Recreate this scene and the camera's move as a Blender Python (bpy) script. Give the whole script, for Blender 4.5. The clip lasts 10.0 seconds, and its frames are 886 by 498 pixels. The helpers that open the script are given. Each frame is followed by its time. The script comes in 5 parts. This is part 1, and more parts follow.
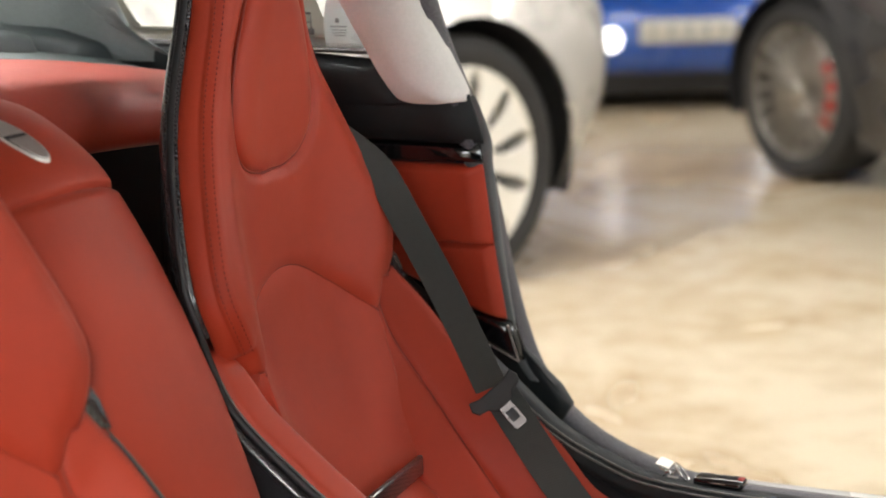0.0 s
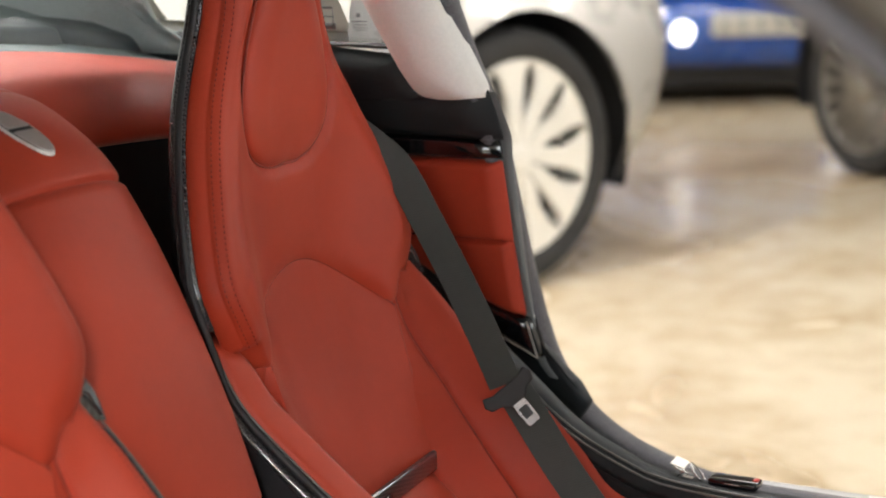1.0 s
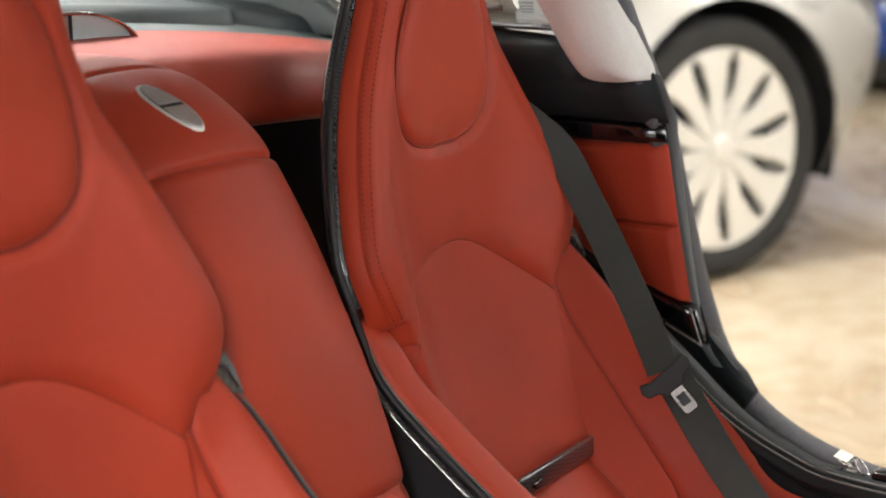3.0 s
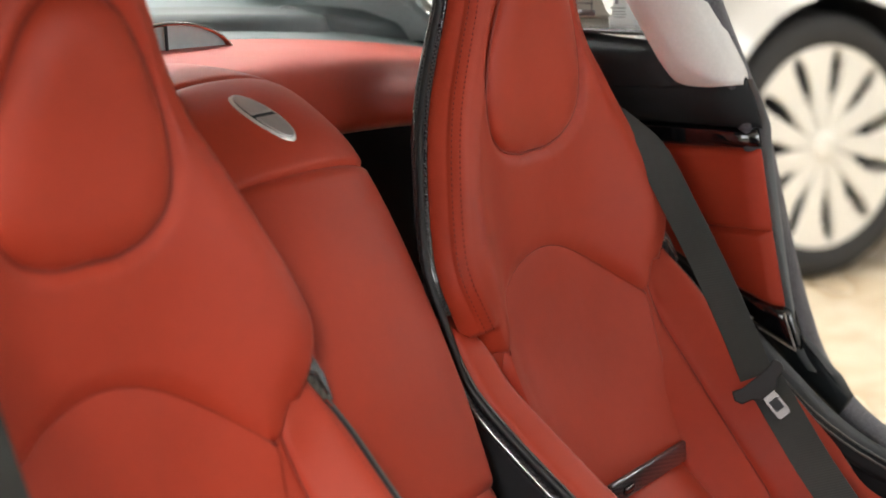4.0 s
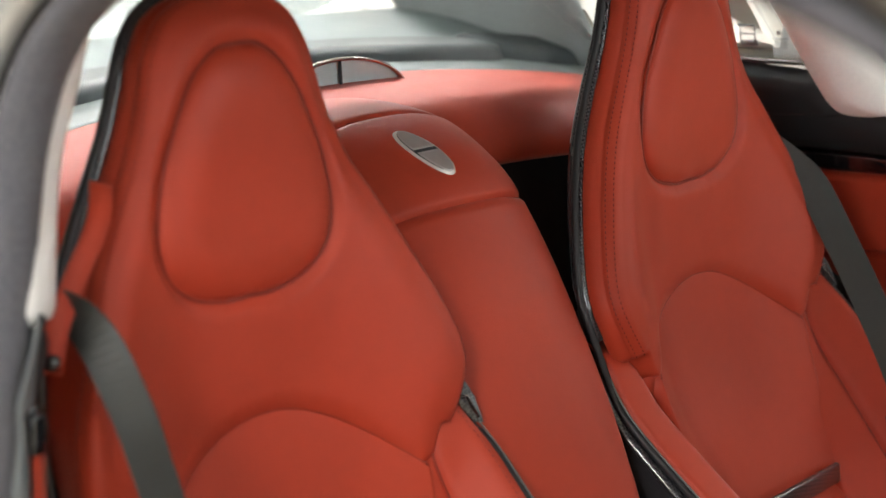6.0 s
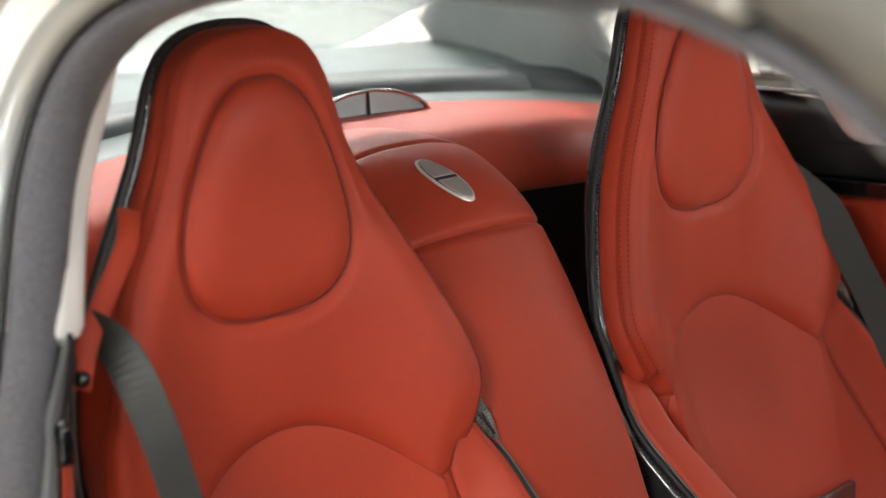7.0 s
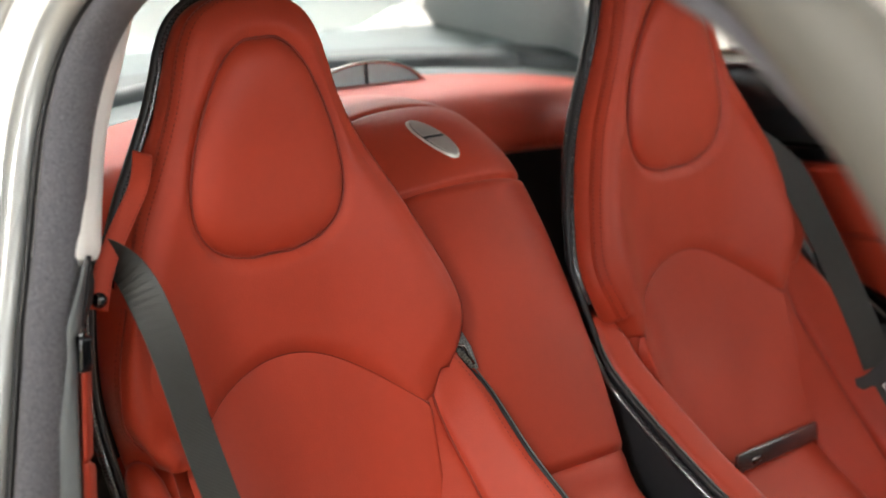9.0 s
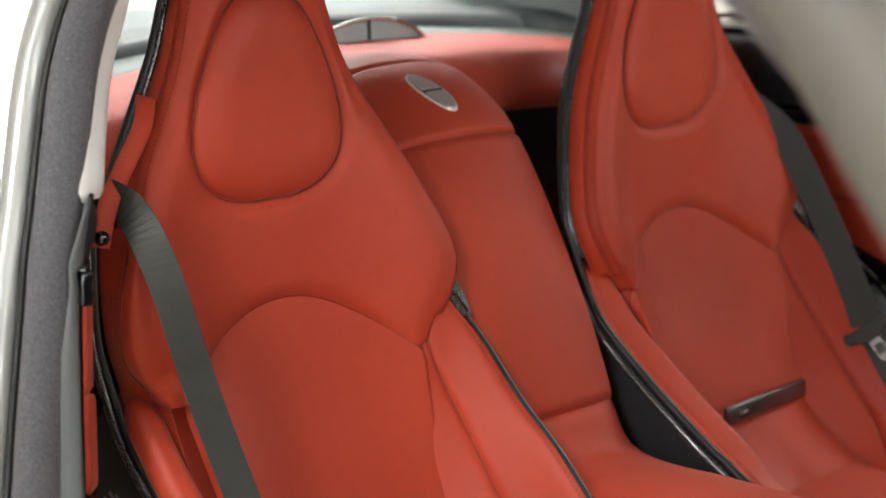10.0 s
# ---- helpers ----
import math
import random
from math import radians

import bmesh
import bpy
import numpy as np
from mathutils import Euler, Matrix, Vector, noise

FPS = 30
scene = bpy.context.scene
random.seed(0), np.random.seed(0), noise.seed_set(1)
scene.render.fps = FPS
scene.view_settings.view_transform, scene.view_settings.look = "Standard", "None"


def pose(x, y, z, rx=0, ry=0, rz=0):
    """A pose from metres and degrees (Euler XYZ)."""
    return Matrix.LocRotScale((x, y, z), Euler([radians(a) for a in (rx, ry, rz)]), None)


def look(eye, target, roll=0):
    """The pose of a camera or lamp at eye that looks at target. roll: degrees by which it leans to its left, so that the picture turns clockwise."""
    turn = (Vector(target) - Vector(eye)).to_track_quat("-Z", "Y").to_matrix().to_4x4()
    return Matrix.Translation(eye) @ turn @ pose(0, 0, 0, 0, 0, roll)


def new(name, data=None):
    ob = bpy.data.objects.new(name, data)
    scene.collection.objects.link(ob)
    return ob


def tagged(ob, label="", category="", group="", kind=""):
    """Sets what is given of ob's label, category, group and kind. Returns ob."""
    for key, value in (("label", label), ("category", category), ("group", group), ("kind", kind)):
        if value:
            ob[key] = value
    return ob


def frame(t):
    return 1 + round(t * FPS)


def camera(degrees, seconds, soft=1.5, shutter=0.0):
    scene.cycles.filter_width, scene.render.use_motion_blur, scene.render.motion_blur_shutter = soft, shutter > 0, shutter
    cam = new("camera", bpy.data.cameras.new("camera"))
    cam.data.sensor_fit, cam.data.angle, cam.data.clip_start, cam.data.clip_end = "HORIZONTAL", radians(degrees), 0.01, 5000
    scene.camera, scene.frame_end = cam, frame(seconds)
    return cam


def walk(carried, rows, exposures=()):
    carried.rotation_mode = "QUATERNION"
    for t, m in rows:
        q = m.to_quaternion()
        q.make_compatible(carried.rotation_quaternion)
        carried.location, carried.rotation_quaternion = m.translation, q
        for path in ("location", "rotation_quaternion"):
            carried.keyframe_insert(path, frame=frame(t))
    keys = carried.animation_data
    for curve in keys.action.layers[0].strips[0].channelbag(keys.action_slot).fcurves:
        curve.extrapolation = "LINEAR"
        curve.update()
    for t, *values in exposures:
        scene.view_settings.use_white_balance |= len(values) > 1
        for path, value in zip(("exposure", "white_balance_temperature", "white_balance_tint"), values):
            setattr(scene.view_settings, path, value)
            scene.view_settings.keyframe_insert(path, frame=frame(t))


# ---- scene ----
# ---- camera ----
cam = camera(26.2, 10.0)
EXPOSURE = -0.28
LAMP = 30.0
# ceiling panels: place, size, brightness
LIGHTS = [(-2.5, -0.6, 0.6, 2.0, 0.75), (-3.7, -1.4, 0.4, 0.7, 5.0), (1.35, 1.58, 1.1, 0.20, 7.5), (2.9, 0.1, 0.5, 1.5, 0.9), (4.8, -2.4, 0.55, 2.4, 0.8), (2.6, 4.8, 0.5, 2.2, 2.0)] + [(7.0, y, 0.5, 2.2, 0.7) for y in (-3.6, -0.8, 4.8)]
# strength of the fill panels added in the west and south walls
FILL_STRENGTH = 8.5
PATH = [
    (0, (-1.695, -1.157, 1.186), (0.073, -0.308, 0.791), -1.3),
    (0.5, (-1.672, -1.201, 1.185), (0.074, -0.314, 0.784), -1.1),
    (1, (-1.649, -1.246, 1.193), (0.074, -0.315, 0.789), -1.1),
    (1.5, (-1.632, -1.283, 1.176), (0.064, -0.299, 0.781), -1.3),
    (2, (-1.621, -1.307, 1.164), (0.043, -0.272, 0.764), -1.2),
    (2.5, (-1.613, -1.325, 1.163), (0.016, -0.237, 0.76), -1.3),
    (3, (-1.586, -1.33, 1.174), (0.006, -0.189, 0.768), -1.5),
    (4.5, (-1.581, -1.381, 1.198), (-0.094, -0.105, 0.795), -2.7),
    (5, (-1.592, -1.412, 1.205), (-0.141, -0.092, 0.813), -3.0),
    (5.5, (-1.604, -1.446, 1.21), (-0.19, -0.087, 0.819), -3.0),
    (6, (-1.601, -1.488, 1.263), (-0.238, -0.083, 0.85), -3.0),
    (7.5, (-1.653, -1.655, 1.276), (-0.344, -0.189, 0.908), -3.5),
    (8, (-1.689, -1.709, 1.257), (-0.386, -0.239, 0.884), -3.3),
    (8.5, (-1.725, -1.791, 1.239), (-0.437, -0.304, 0.877), -3.7),
    (9, (-1.75, -1.834, 1.223), (-0.459, -0.348, 0.866), -3.7),
    (9.5, (-1.771, -1.864, 1.211), (-0.482, -0.378, 0.846), -3.4),
    (10, (-1.778, -1.904, 1.192), (-0.503, -0.41, 0.816), -2.9),
]
walk(cam, [(t, look(eye, target, roll)) for t, eye, target, roll in PATH], exposures=[(0, EXPOSURE)])
# A long fast lens: the seats are sharp, the garage behind is soft.
cam.data.dof.use_dof = True
cam.data.dof.focus_distance = 2.42
cam.data.dof.aperture_fstop = 3.0

# ---- world and light ----
world = bpy.data.worlds.new("garage_air")
scene.world = world
world.use_nodes = True
world.node_tree.nodes["Background"].inputs[0].default_value = (0.9, 0.95, 1.0, 1)
world.node_tree.nodes["Background"].inputs[1].default_value = 0.06


# ---- materials ----
def material(name, color, rough=0.5, metal=0.0, vary=0.12, scale=6.0, fine=120.0, bump=0.1, bump_scale=300.0,
             kind="noise", coat=0.0, sheen=0.0, rough_vary=0.1, depth=0.001, spec=0.5):
    """A surface with slow and fine variation of colour, gloss and relief. Scales are per metre."""
    m = bpy.data.materials.new(name)
    m.use_nodes = True
    n, l = m.node_tree.nodes, m.node_tree.links
    b = n["Principled BSDF"]
    co = n.new("ShaderNodeTexCoord")
    slow, quick = n.new("ShaderNodeTexNoise"), n.new("ShaderNodeTexNoise")
    slow.inputs["Scale"].default_value, slow.inputs["Detail"].default_value = scale, 4
    quick.inputs["Scale"].default_value, quick.inputs["Detail"].default_value = fine, 3
    for t in (slow, quick):
        l.new(co.outputs["Object"], t.inputs["Vector"])
    add = n.new("ShaderNodeMath")
    add.operation = "ADD"
    l.new(slow.outputs["Fac"], add.inputs[0])
    l.new(quick.outputs["Fac"], add.inputs[1])
    half = n.new("ShaderNodeMath")
    half.operation = "MULTIPLY"
    half.inputs[1].default_value = 0.5
    l.new(add.outputs[0], half.inputs[0])
    ramp = n.new("ShaderNodeMapRange")
    ramp.inputs["From Min"].default_value, ramp.inputs["From Max"].default_value = 0.2, 0.8
    ramp.inputs["To Min"].default_value, ramp.inputs["To Max"].default_value = 1 - vary, 1 + vary
    l.new(half.outputs[0], ramp.inputs["Value"])
    mul = n.new("ShaderNodeVectorMath")
    mul.operation = "SCALE"
    mul.inputs[0].default_value = color
    l.new(ramp.outputs[0], mul.inputs["Scale"])
    l.new(mul.outputs[0], b.inputs["Base Color"])
    rr = n.new("ShaderNodeMapRange")
    rr.inputs["From Min"].default_value, rr.inputs["From Max"].default_value = 0.2, 0.8
    rr.inputs["To Min"].default_value, rr.inputs["To Max"].default_value = max(0.02, rough - rough_vary), min(1, rough + rough_vary)
    l.new(slow.outputs["Fac"], rr.inputs["Value"])
    l.new(rr.outputs[0], b.inputs["Roughness"])
    b.inputs["Metallic"].default_value = metal
    b.inputs["Specular IOR Level"].default_value = spec
    b.inputs["Coat Weight"].default_value = coat
    b.inputs["Coat Roughness"].default_value = 0.05
    b.inputs["Sheen Weight"].default_value = sheen
    b.inputs["Sheen Roughness"].default_value = 0.4
    b.inputs["Sheen Tint"].default_value = (1.0, 0.9, 0.82, 1)
    if bump:
        bp = n.new("ShaderNodeBump")
        bp.inputs["Strength"].default_value = bump
        bp.inputs["Distance"].default_value = depth
        if kind == "leather":
            v = n.new("ShaderNodeTexVoronoi")
            v.inputs["Scale"].default_value = bump_scale
            l.new(co.outputs["Object"], v.inputs["Vector"])
            soft = n.new("ShaderNodeMath")
            soft.operation = "MULTIPLY_ADD"
            soft.inputs[1].default_value = 0.6
            l.new(v.outputs["Distance"], soft.inputs[0])
            l.new(quick.outputs["Fac"], soft.inputs[2])
            l.new(soft.outputs[0], bp.inputs["Height"])
        elif kind == "weave":
            a, c = n.new("ShaderNodeTexWave"), n.new("ShaderNodeTexWave")
            for w, d in ((a, "X"), (c, "Z")):
                w.bands_direction = d
                w.inputs["Scale"].default_value = bump_scale / 20
                w.inputs["Distortion"].default_value = 0.4
                l.new(co.outputs["Object"], w.inputs["Vector"])
            mx = n.new("ShaderNodeMath")
            mx.operation = "MULTIPLY"
            l.new(a.outputs["Fac"], mx.inputs[0])
            l.new(c.outputs["Fac"], mx.inputs[1])
            l.new(mx.outputs[0], bp.inputs["Height"])
        else:
            t = n.new("ShaderNodeTexNoise")
            t.inputs["Scale"].default_value, t.inputs["Detail"].default_value = bump_scale, 5
            l.new(co.outputs["Object"], t.inputs["Vector"])
            l.new(t.outputs["Fac"], bp.inputs["Height"])
        l.new(bp.outputs[0], b.inputs["Normal"])
    return m


def carbon_fibre():
    """Lacquered twill: two crossed sets of dark threads under a clear coat."""
    m = material("carbon_fibre", (0.02, 0.02, 0.022), 0.3, 0.3, coat=1.0, bump=0)
    n, l = m.node_tree.nodes, m.node_tree.links
    b = n["Principled BSDF"]
    co = n.new("ShaderNodeTexCoord")
    turn = n.new("ShaderNodeMapping")
    turn.inputs["Rotation"].default_value = (0.6, 0.785, 0.4)
    ck = n.new("ShaderNodeTexChecker")
    ck.inputs["Scale"].default_value = 330
    ck.inputs["Color1"].default_value = (0.008, 0.008, 0.009, 1)
    ck.inputs["Color2"].default_value = (0.085, 0.085, 0.09, 1)
    l.new(co.outputs["Object"], turn.inputs["Vector"])
    l.new(turn.outputs[0], ck.inputs["Vector"])
    l.new(ck.outputs["Color"], b.inputs["Base Color"])
    return m


def webbing_cloth():
    """Ribbed seat belt cloth: fine slanting ribs."""
    m = material("belt_webbing", (0.036, 0.037, 0.034), 0.5, vary=0.15, bump=0, spec=0.35)
    n, l = m.node_tree.nodes, m.node_tree.links
    co, w, bp = n.new("ShaderNodeTexCoord"), n.new("ShaderNodeTexWave"), n.new("ShaderNodeBump")
    w.bands_direction = "DIAGONAL"
    w.inputs["Scale"].default_value = 120
    bp.inputs["Strength"].default_value, bp.inputs["Distance"].default_value = 0.3, 0.0006
    l.new(co.outputs["Object"], w.inputs["Vector"])
    l.new(w.outputs["Fac"], bp.inputs["Height"])
    l.new(bp.outputs[0], n["Principled BSDF"].inputs["Normal"])
    return m


def glowing(name, color, strength):
    m = bpy.data.materials.new(name)
    m.use_nodes = True
    b = m.node_tree.nodes["Principled BSDF"]
    b.inputs["Base Color"].default_value = (0.8, 0.8, 0.8, 1)
    b.inputs["Emission Color"].default_value = (*color, 1)
    b.inputs["Emission Strength"].default_value = strength
    return m


def clear_glass():
    m = bpy.data.materials.new("window_glass")
    m.use_nodes = True
    b = m.node_tree.nodes["Principled BSDF"]
    b.inputs["Base Color"].default_value = (0.9, 0.97, 0.96, 1)
    b.inputs["Roughness"].default_value = 0.02
    b.inputs["Transmission Weight"].default_value = 1.0
    b.inputs["IOR"].default_value = 1.45
    b.inputs["Specular IOR Level"].default_value = 0.5
    return m


def worn_concrete():
    """Polished concrete: cream worn lanes over brown patches, fine speckle, uneven gloss."""
    m = material("polished_concrete", (0.5, 0.4, 0.27), 0.24, bump=0.02, bump_scale=18, depth=0.002)
    n, l = m.node_tree.nodes, m.node_tree.links
    b = n["Principled BSDF"]
    co, big, fine = n.new("ShaderNodeTexCoord"), n.new("ShaderNodeTexNoise"), n.new("ShaderNodeTexNoise")
    big.inputs["Scale"].default_value, big.inputs["Detail"].default_value, big.inputs["Distortion"].default_value = 1.3, 5, 0.8
    fine.inputs["Scale"].default_value, fine.inputs["Detail"].default_value = 9, 6
    for t in (big, fine):
        l.new(co.outputs["Object"], t.inputs["Vector"])
    mix = n.new("ShaderNodeMath")
    mix.operation = "MULTIPLY_ADD"
    mix.inputs[1].default_value = 0.35
    l.new(fine.outputs["Fac"], mix.inputs[0])
    l.new(big.outputs["Fac"], mix.inputs[2])
    ramp = n.new("ShaderNodeValToRGB")
    ramp.color_ramp.elements[0].position, ramp.color_ramp.elements[0].color = 0.50, (0.34, 0.245, 0.145, 1)
    ramp.color_ramp.elements[1].position, ramp.color_ramp.elements[1].color = 0.82, (0.66, 0.57, 0.43, 1)
    e = ramp.color_ramp.elements.new(0.64)
    e.color = (0.52, 0.42, 0.285, 1)
    l.new(mix.outputs[0], ramp.inputs[0])
    l.new(ramp.outputs[0], b.inputs["Base Color"])
    gloss = n.new("ShaderNodeMapRange")
    gloss.inputs["From Min"].default_value, gloss.inputs["From Max"].default_value = 0.35, 0.65
    gloss.inputs["To Min"].default_value, gloss.inputs["To Max"].default_value = 0.34, 0.14
    l.new(big.outputs["Fac"], gloss.inputs["Value"])
    l.new(gloss.outputs[0], b.inputs["Roughness"])
    return m


RED = material("red_leather", (0.42, 0.043, 0.017), 0.55, vary=0.08, scale=5, fine=60, kind="leather", bump=0.32, bump_scale=520, depth=0.0006, spec=0.36, sheen=0.10)
THREAD = material("red_thread", (0.21, 0.022, 0.012), 0.7, bump=0.2)
# seam lines darker than the leather: crease shade is put into their colour
SEAM_SHADE = material("shaded_red_seam", (0.24, 0.026, 0.013), 0.6, bump=0.2)
BLACK = material("black_leather", (0.013, 0.016, 0.018), 0.58, vary=0.15, kind="leather", bump=0.25, bump_scale=450, depth=0.0006, spec=0.3)
GREY = material("grey_leather", (0.125, 0.158, 0.160), 0.5, vary=0.12, kind="leather", bump=0.2, bump_scale=450, depth=0.0006)
TRIM = material("grey_plastic", (0.115, 0.127, 0.131), 0.55, vary=0.08, bump=0.12, bump_scale=900, depth=0.0004)
CARPET = material("black_carpet", (0.010, 0.010, 0.012), 0.95, vary=0.3, bump=0.6, bump_scale=700, sheen=0.1)
SUEDE = material("pale_suede", (0.78, 0.765, 0.74), 0.9, vary=0.08, scale=14, fine=200, bump=0.3, bump_scale=900, sheen=0.3)
LINING = material("grey_suede", (0.26, 0.29, 0.29), 0.9, vary=0.15, scale=12, fine=200, bump=0.3, bump_scale=900, sheen=0.2)
SEAL = material("door_seal_cloth", (0.092, 0.091, 0.104), 0.85, vary=1.0, scale=320, fine=700, kind="weave", bump=0.5, bump_scale=6000, sheen=0.2, depth=0.0008)
TAUPE = material("taupe_satin", (0.115, 0.11, 0.096), 0.6, vary=0.06, bump=0.1, bump_scale=500)
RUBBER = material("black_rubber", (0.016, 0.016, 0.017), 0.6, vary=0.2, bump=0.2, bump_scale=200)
GLOSS = material("black_lacquer", (0.006, 0.006, 0.007), 0.08, vary=0.05, bump=0, coat=1.0, rough_vary=0.03)
CARBON = carbon_fibre()
WEBBING = webbing_cloth()
PLASTIC = material("black_plastic", (0.015, 0.015, 0.016), 0.48, vary=0.15, bump=0.15, bump_scale=500)
CHROME = material("chrome", (0.72, 0.72, 0.72), 0.12, 1.0, vary=0.05, bump=0, rough_vary=0.05)
STEEL = material("satin_steel", (0.12, 0.105, 0.10), 0.25, 1.0, vary=0.1, bump=0.05, bump_scale=300)
BEAD = material("grey_bead", (0.16, 0.16, 0.15), 0.55, 0.2, vary=0.1, bump=0)
# the grey leather again, with the shade on the shelf pads in its colour
SHADED_GREY = material("shaded_grey_leather", (0.048, 0.060, 0.064), 0.5, vary=0.12, kind="leather", bump=0.2, bump_scale=450, depth=0.0006)
BRUSHED = material("brushed_aluminium", (0.46, 0.42, 0.39), 0.40, 0.45, vary=0.1, bump=0.1, bump_scale=400)
PALE_METAL = material("pale_satin_metal", (0.78, 0.74, 0.69), 0.35, 0.5, vary=0.05, bump=0)
PALE_GLAZE = material("pale_glaze", (0.50, 0.60, 0.59), 0.3, 0.0, vary=0.08, bump=0, coat=0.6)
PAINT = material("silver_paint", (0.78, 0.78, 0.77), 0.30, 0.1, vary=0.04, bump=0.03, bump_scale=900, coat=0.8)
SATIN = material("grey_satin_paint", (0.40, 0.41, 0.40), 0.34, 0.4, vary=0.05, bump=0.03, bump_scale=900, coat=0.3)
PEARL = material("pearl_paint", (0.50, 0.48, 0.445), 0.3, 0.2, vary=0.04, bump=0, coat=0.8)
BLUE = material("blue_paint", (0.003, 0.062, 0.34), 0.25, 0.2, vary=0.06, bump=0, coat=1.0)
DARK = material("dark_paint", (0.030, 0.030, 0.034), 0.25, 0.3, vary=0.08, bump=0, coat=1.0)
TYRE = material("tyre_rubber", (0.020, 0.019, 0.018), 0.75, vary=0.25, scale=20, bump=0.3, bump_scale=150, depth=0.002)
RIM_WHITE = material("white_wheel_paint", (0.78, 0.75, 0.68), 0.35, 0.1, vary=0.05, bump=0, coat=0.5)
RIM_SILVER = material("silver_wheel_paint", (0.36, 0.34, 0.31), 0.3, 0.8, vary=0.1, bump=0)
CALIPER = material("red_caliper_paint", (0.45, 0.03, 0.02), 0.4, vary=0.1, bump=0)
PLATE = material("pale_plate", (0.55, 0.53, 0.46), 0.5, vary=0.05, bump=0)
PAPER = material("sticker_print", (0.25, 0.26, 0.26), 0.6, vary=0.1, bump=0)
WALL = material("garage_wall_paint", (0.62, 0.60, 0.55), 0.8, vary=0.08, scale=1.2, fine=30, bump=0.15, bump_scale=60)
CEIL = material("ceiling_paint", (0.6, 0.6, 0.58), 0.9, vary=0.06, scale=1.0, bump=0.1, bump_scale=40)
FLOOR = worn_concrete()
GLASS = clear_glass()
SMOKED = material("smoked_glaze", (0.42, 0.52, 0.52), 0.14, 0.6, vary=0.05, bump=0, coat=1.0, rough_vary=0.04)
LAMP_GLOW = {k: glowing("lamp_glow", (1.0, 0.97, 0.935), LAMP * k) for k in sorted({row[4] for row in LIGHTS})}
FILL_GLOW = glowing("fill_glow", (0.93, 0.97, 1.0), FILL_STRENGTH)
LAMP_ON = glowing("lit_lamp", (1.0, 0.97, 0.92), 7.0)
LENS = material("lamp_lens", (0.85, 0.85, 0.85), 0.08, 0.6, vary=0.02, bump=0, coat=1.0, rough_vary=0.02)


# ---- shapes ----
def mesh_of(verts, faces, smooth=True):
    me = bpy.data.meshes.new("mesh")
    me.from_pydata([tuple(map(float, v)) for v in verts], [], faces)
    me.validate()
    me.polygons.foreach_set("use_smooth", [smooth] * len(me.polygons))
    me.update()
    return me


def part(name, me, mat, parent=None, label="", m=None):
    """One mesh under a thing or a part."""
    if isinstance(me, bmesh.types.BMesh):
        bm, me = me, bpy.data.meshes.new(name)
        bm.to_mesh(me)
        bm.free()
    me.materials.append(mat)
    ob = new(name, me)
    if m is not None:
        ob.matrix_basis = m
    ob.parent = parent
    if label:
        tagged(ob, label)
    return ob


def thing(name, label, category, at=(0, 0, 0), group="", kind=""):
    ob = new(name)
    ob.location = at
    ob.empty_display_size = 0.05
    return tagged(ob, label, category, group, kind)


def curve(points, n, closed=False):
    """A smooth run through control points, n points evenly spaced along it."""
    p = np.array(points, float)
    k = len(p)
    out = []
    for i in range(k if closed else k - 1):
        a, b, c, d = (p[(i - 1) % k], p[i], p[(i + 1) % k], p[(i + 2) % k]) if closed else (p[max(i - 1, 0)], p[i], p[i + 1], p[min(i + 2, k - 1)])
        for t in np.linspace(0, 1, 24, endpoint=False):
            out.append(0.5 * (2 * b + (c - a) * t + (2 * a - 5 * b + 4 * c - d) * t * t + (3 * b - a - 3 * c + d) * t ** 3))
    out.append(p[0] if closed else p[-1])
    out = np.array(out)
    s = np.r_[0, np.cumsum(np.linalg.norm(np.diff(out, axis=0), axis=1))]
    at = np.linspace(0, s[-1], n + 1)[:-1] if closed else np.linspace(0, s[-1], n)
    return np.stack([np.interp(at, s, out[:, j]) for j in range(out.shape[1])], 1)


def mirrored(half):
    """A closed outline from its right half, top to bottom."""
    return half + [(-u, v) for u, v in reversed(half) if abs(u) > 1e-6]


def edge_distance(pts, outline):
    a, b = outline, np.roll(outline, -1, 0)
    ab = b - a
    t = ((pts[:, None] - a) * ab).sum(-1) / (ab * ab).sum(-1)
    near = a + np.clip(t, 0, 1)[..., None] * ab
    return np.linalg.norm(pts[:, None] - near, axis=-1).min(1)


def normals_of(surface, uv, e=2e-3):
    du = surface(uv + [e, 0]) - surface(uv - [e, 0])
    dv = surface(uv + [0, e]) - surface(uv - [0, e])
    nn = np.cross(du, dv)
    return nn / (np.linalg.norm(nn, axis=1, keepdims=True) + 1e-12)


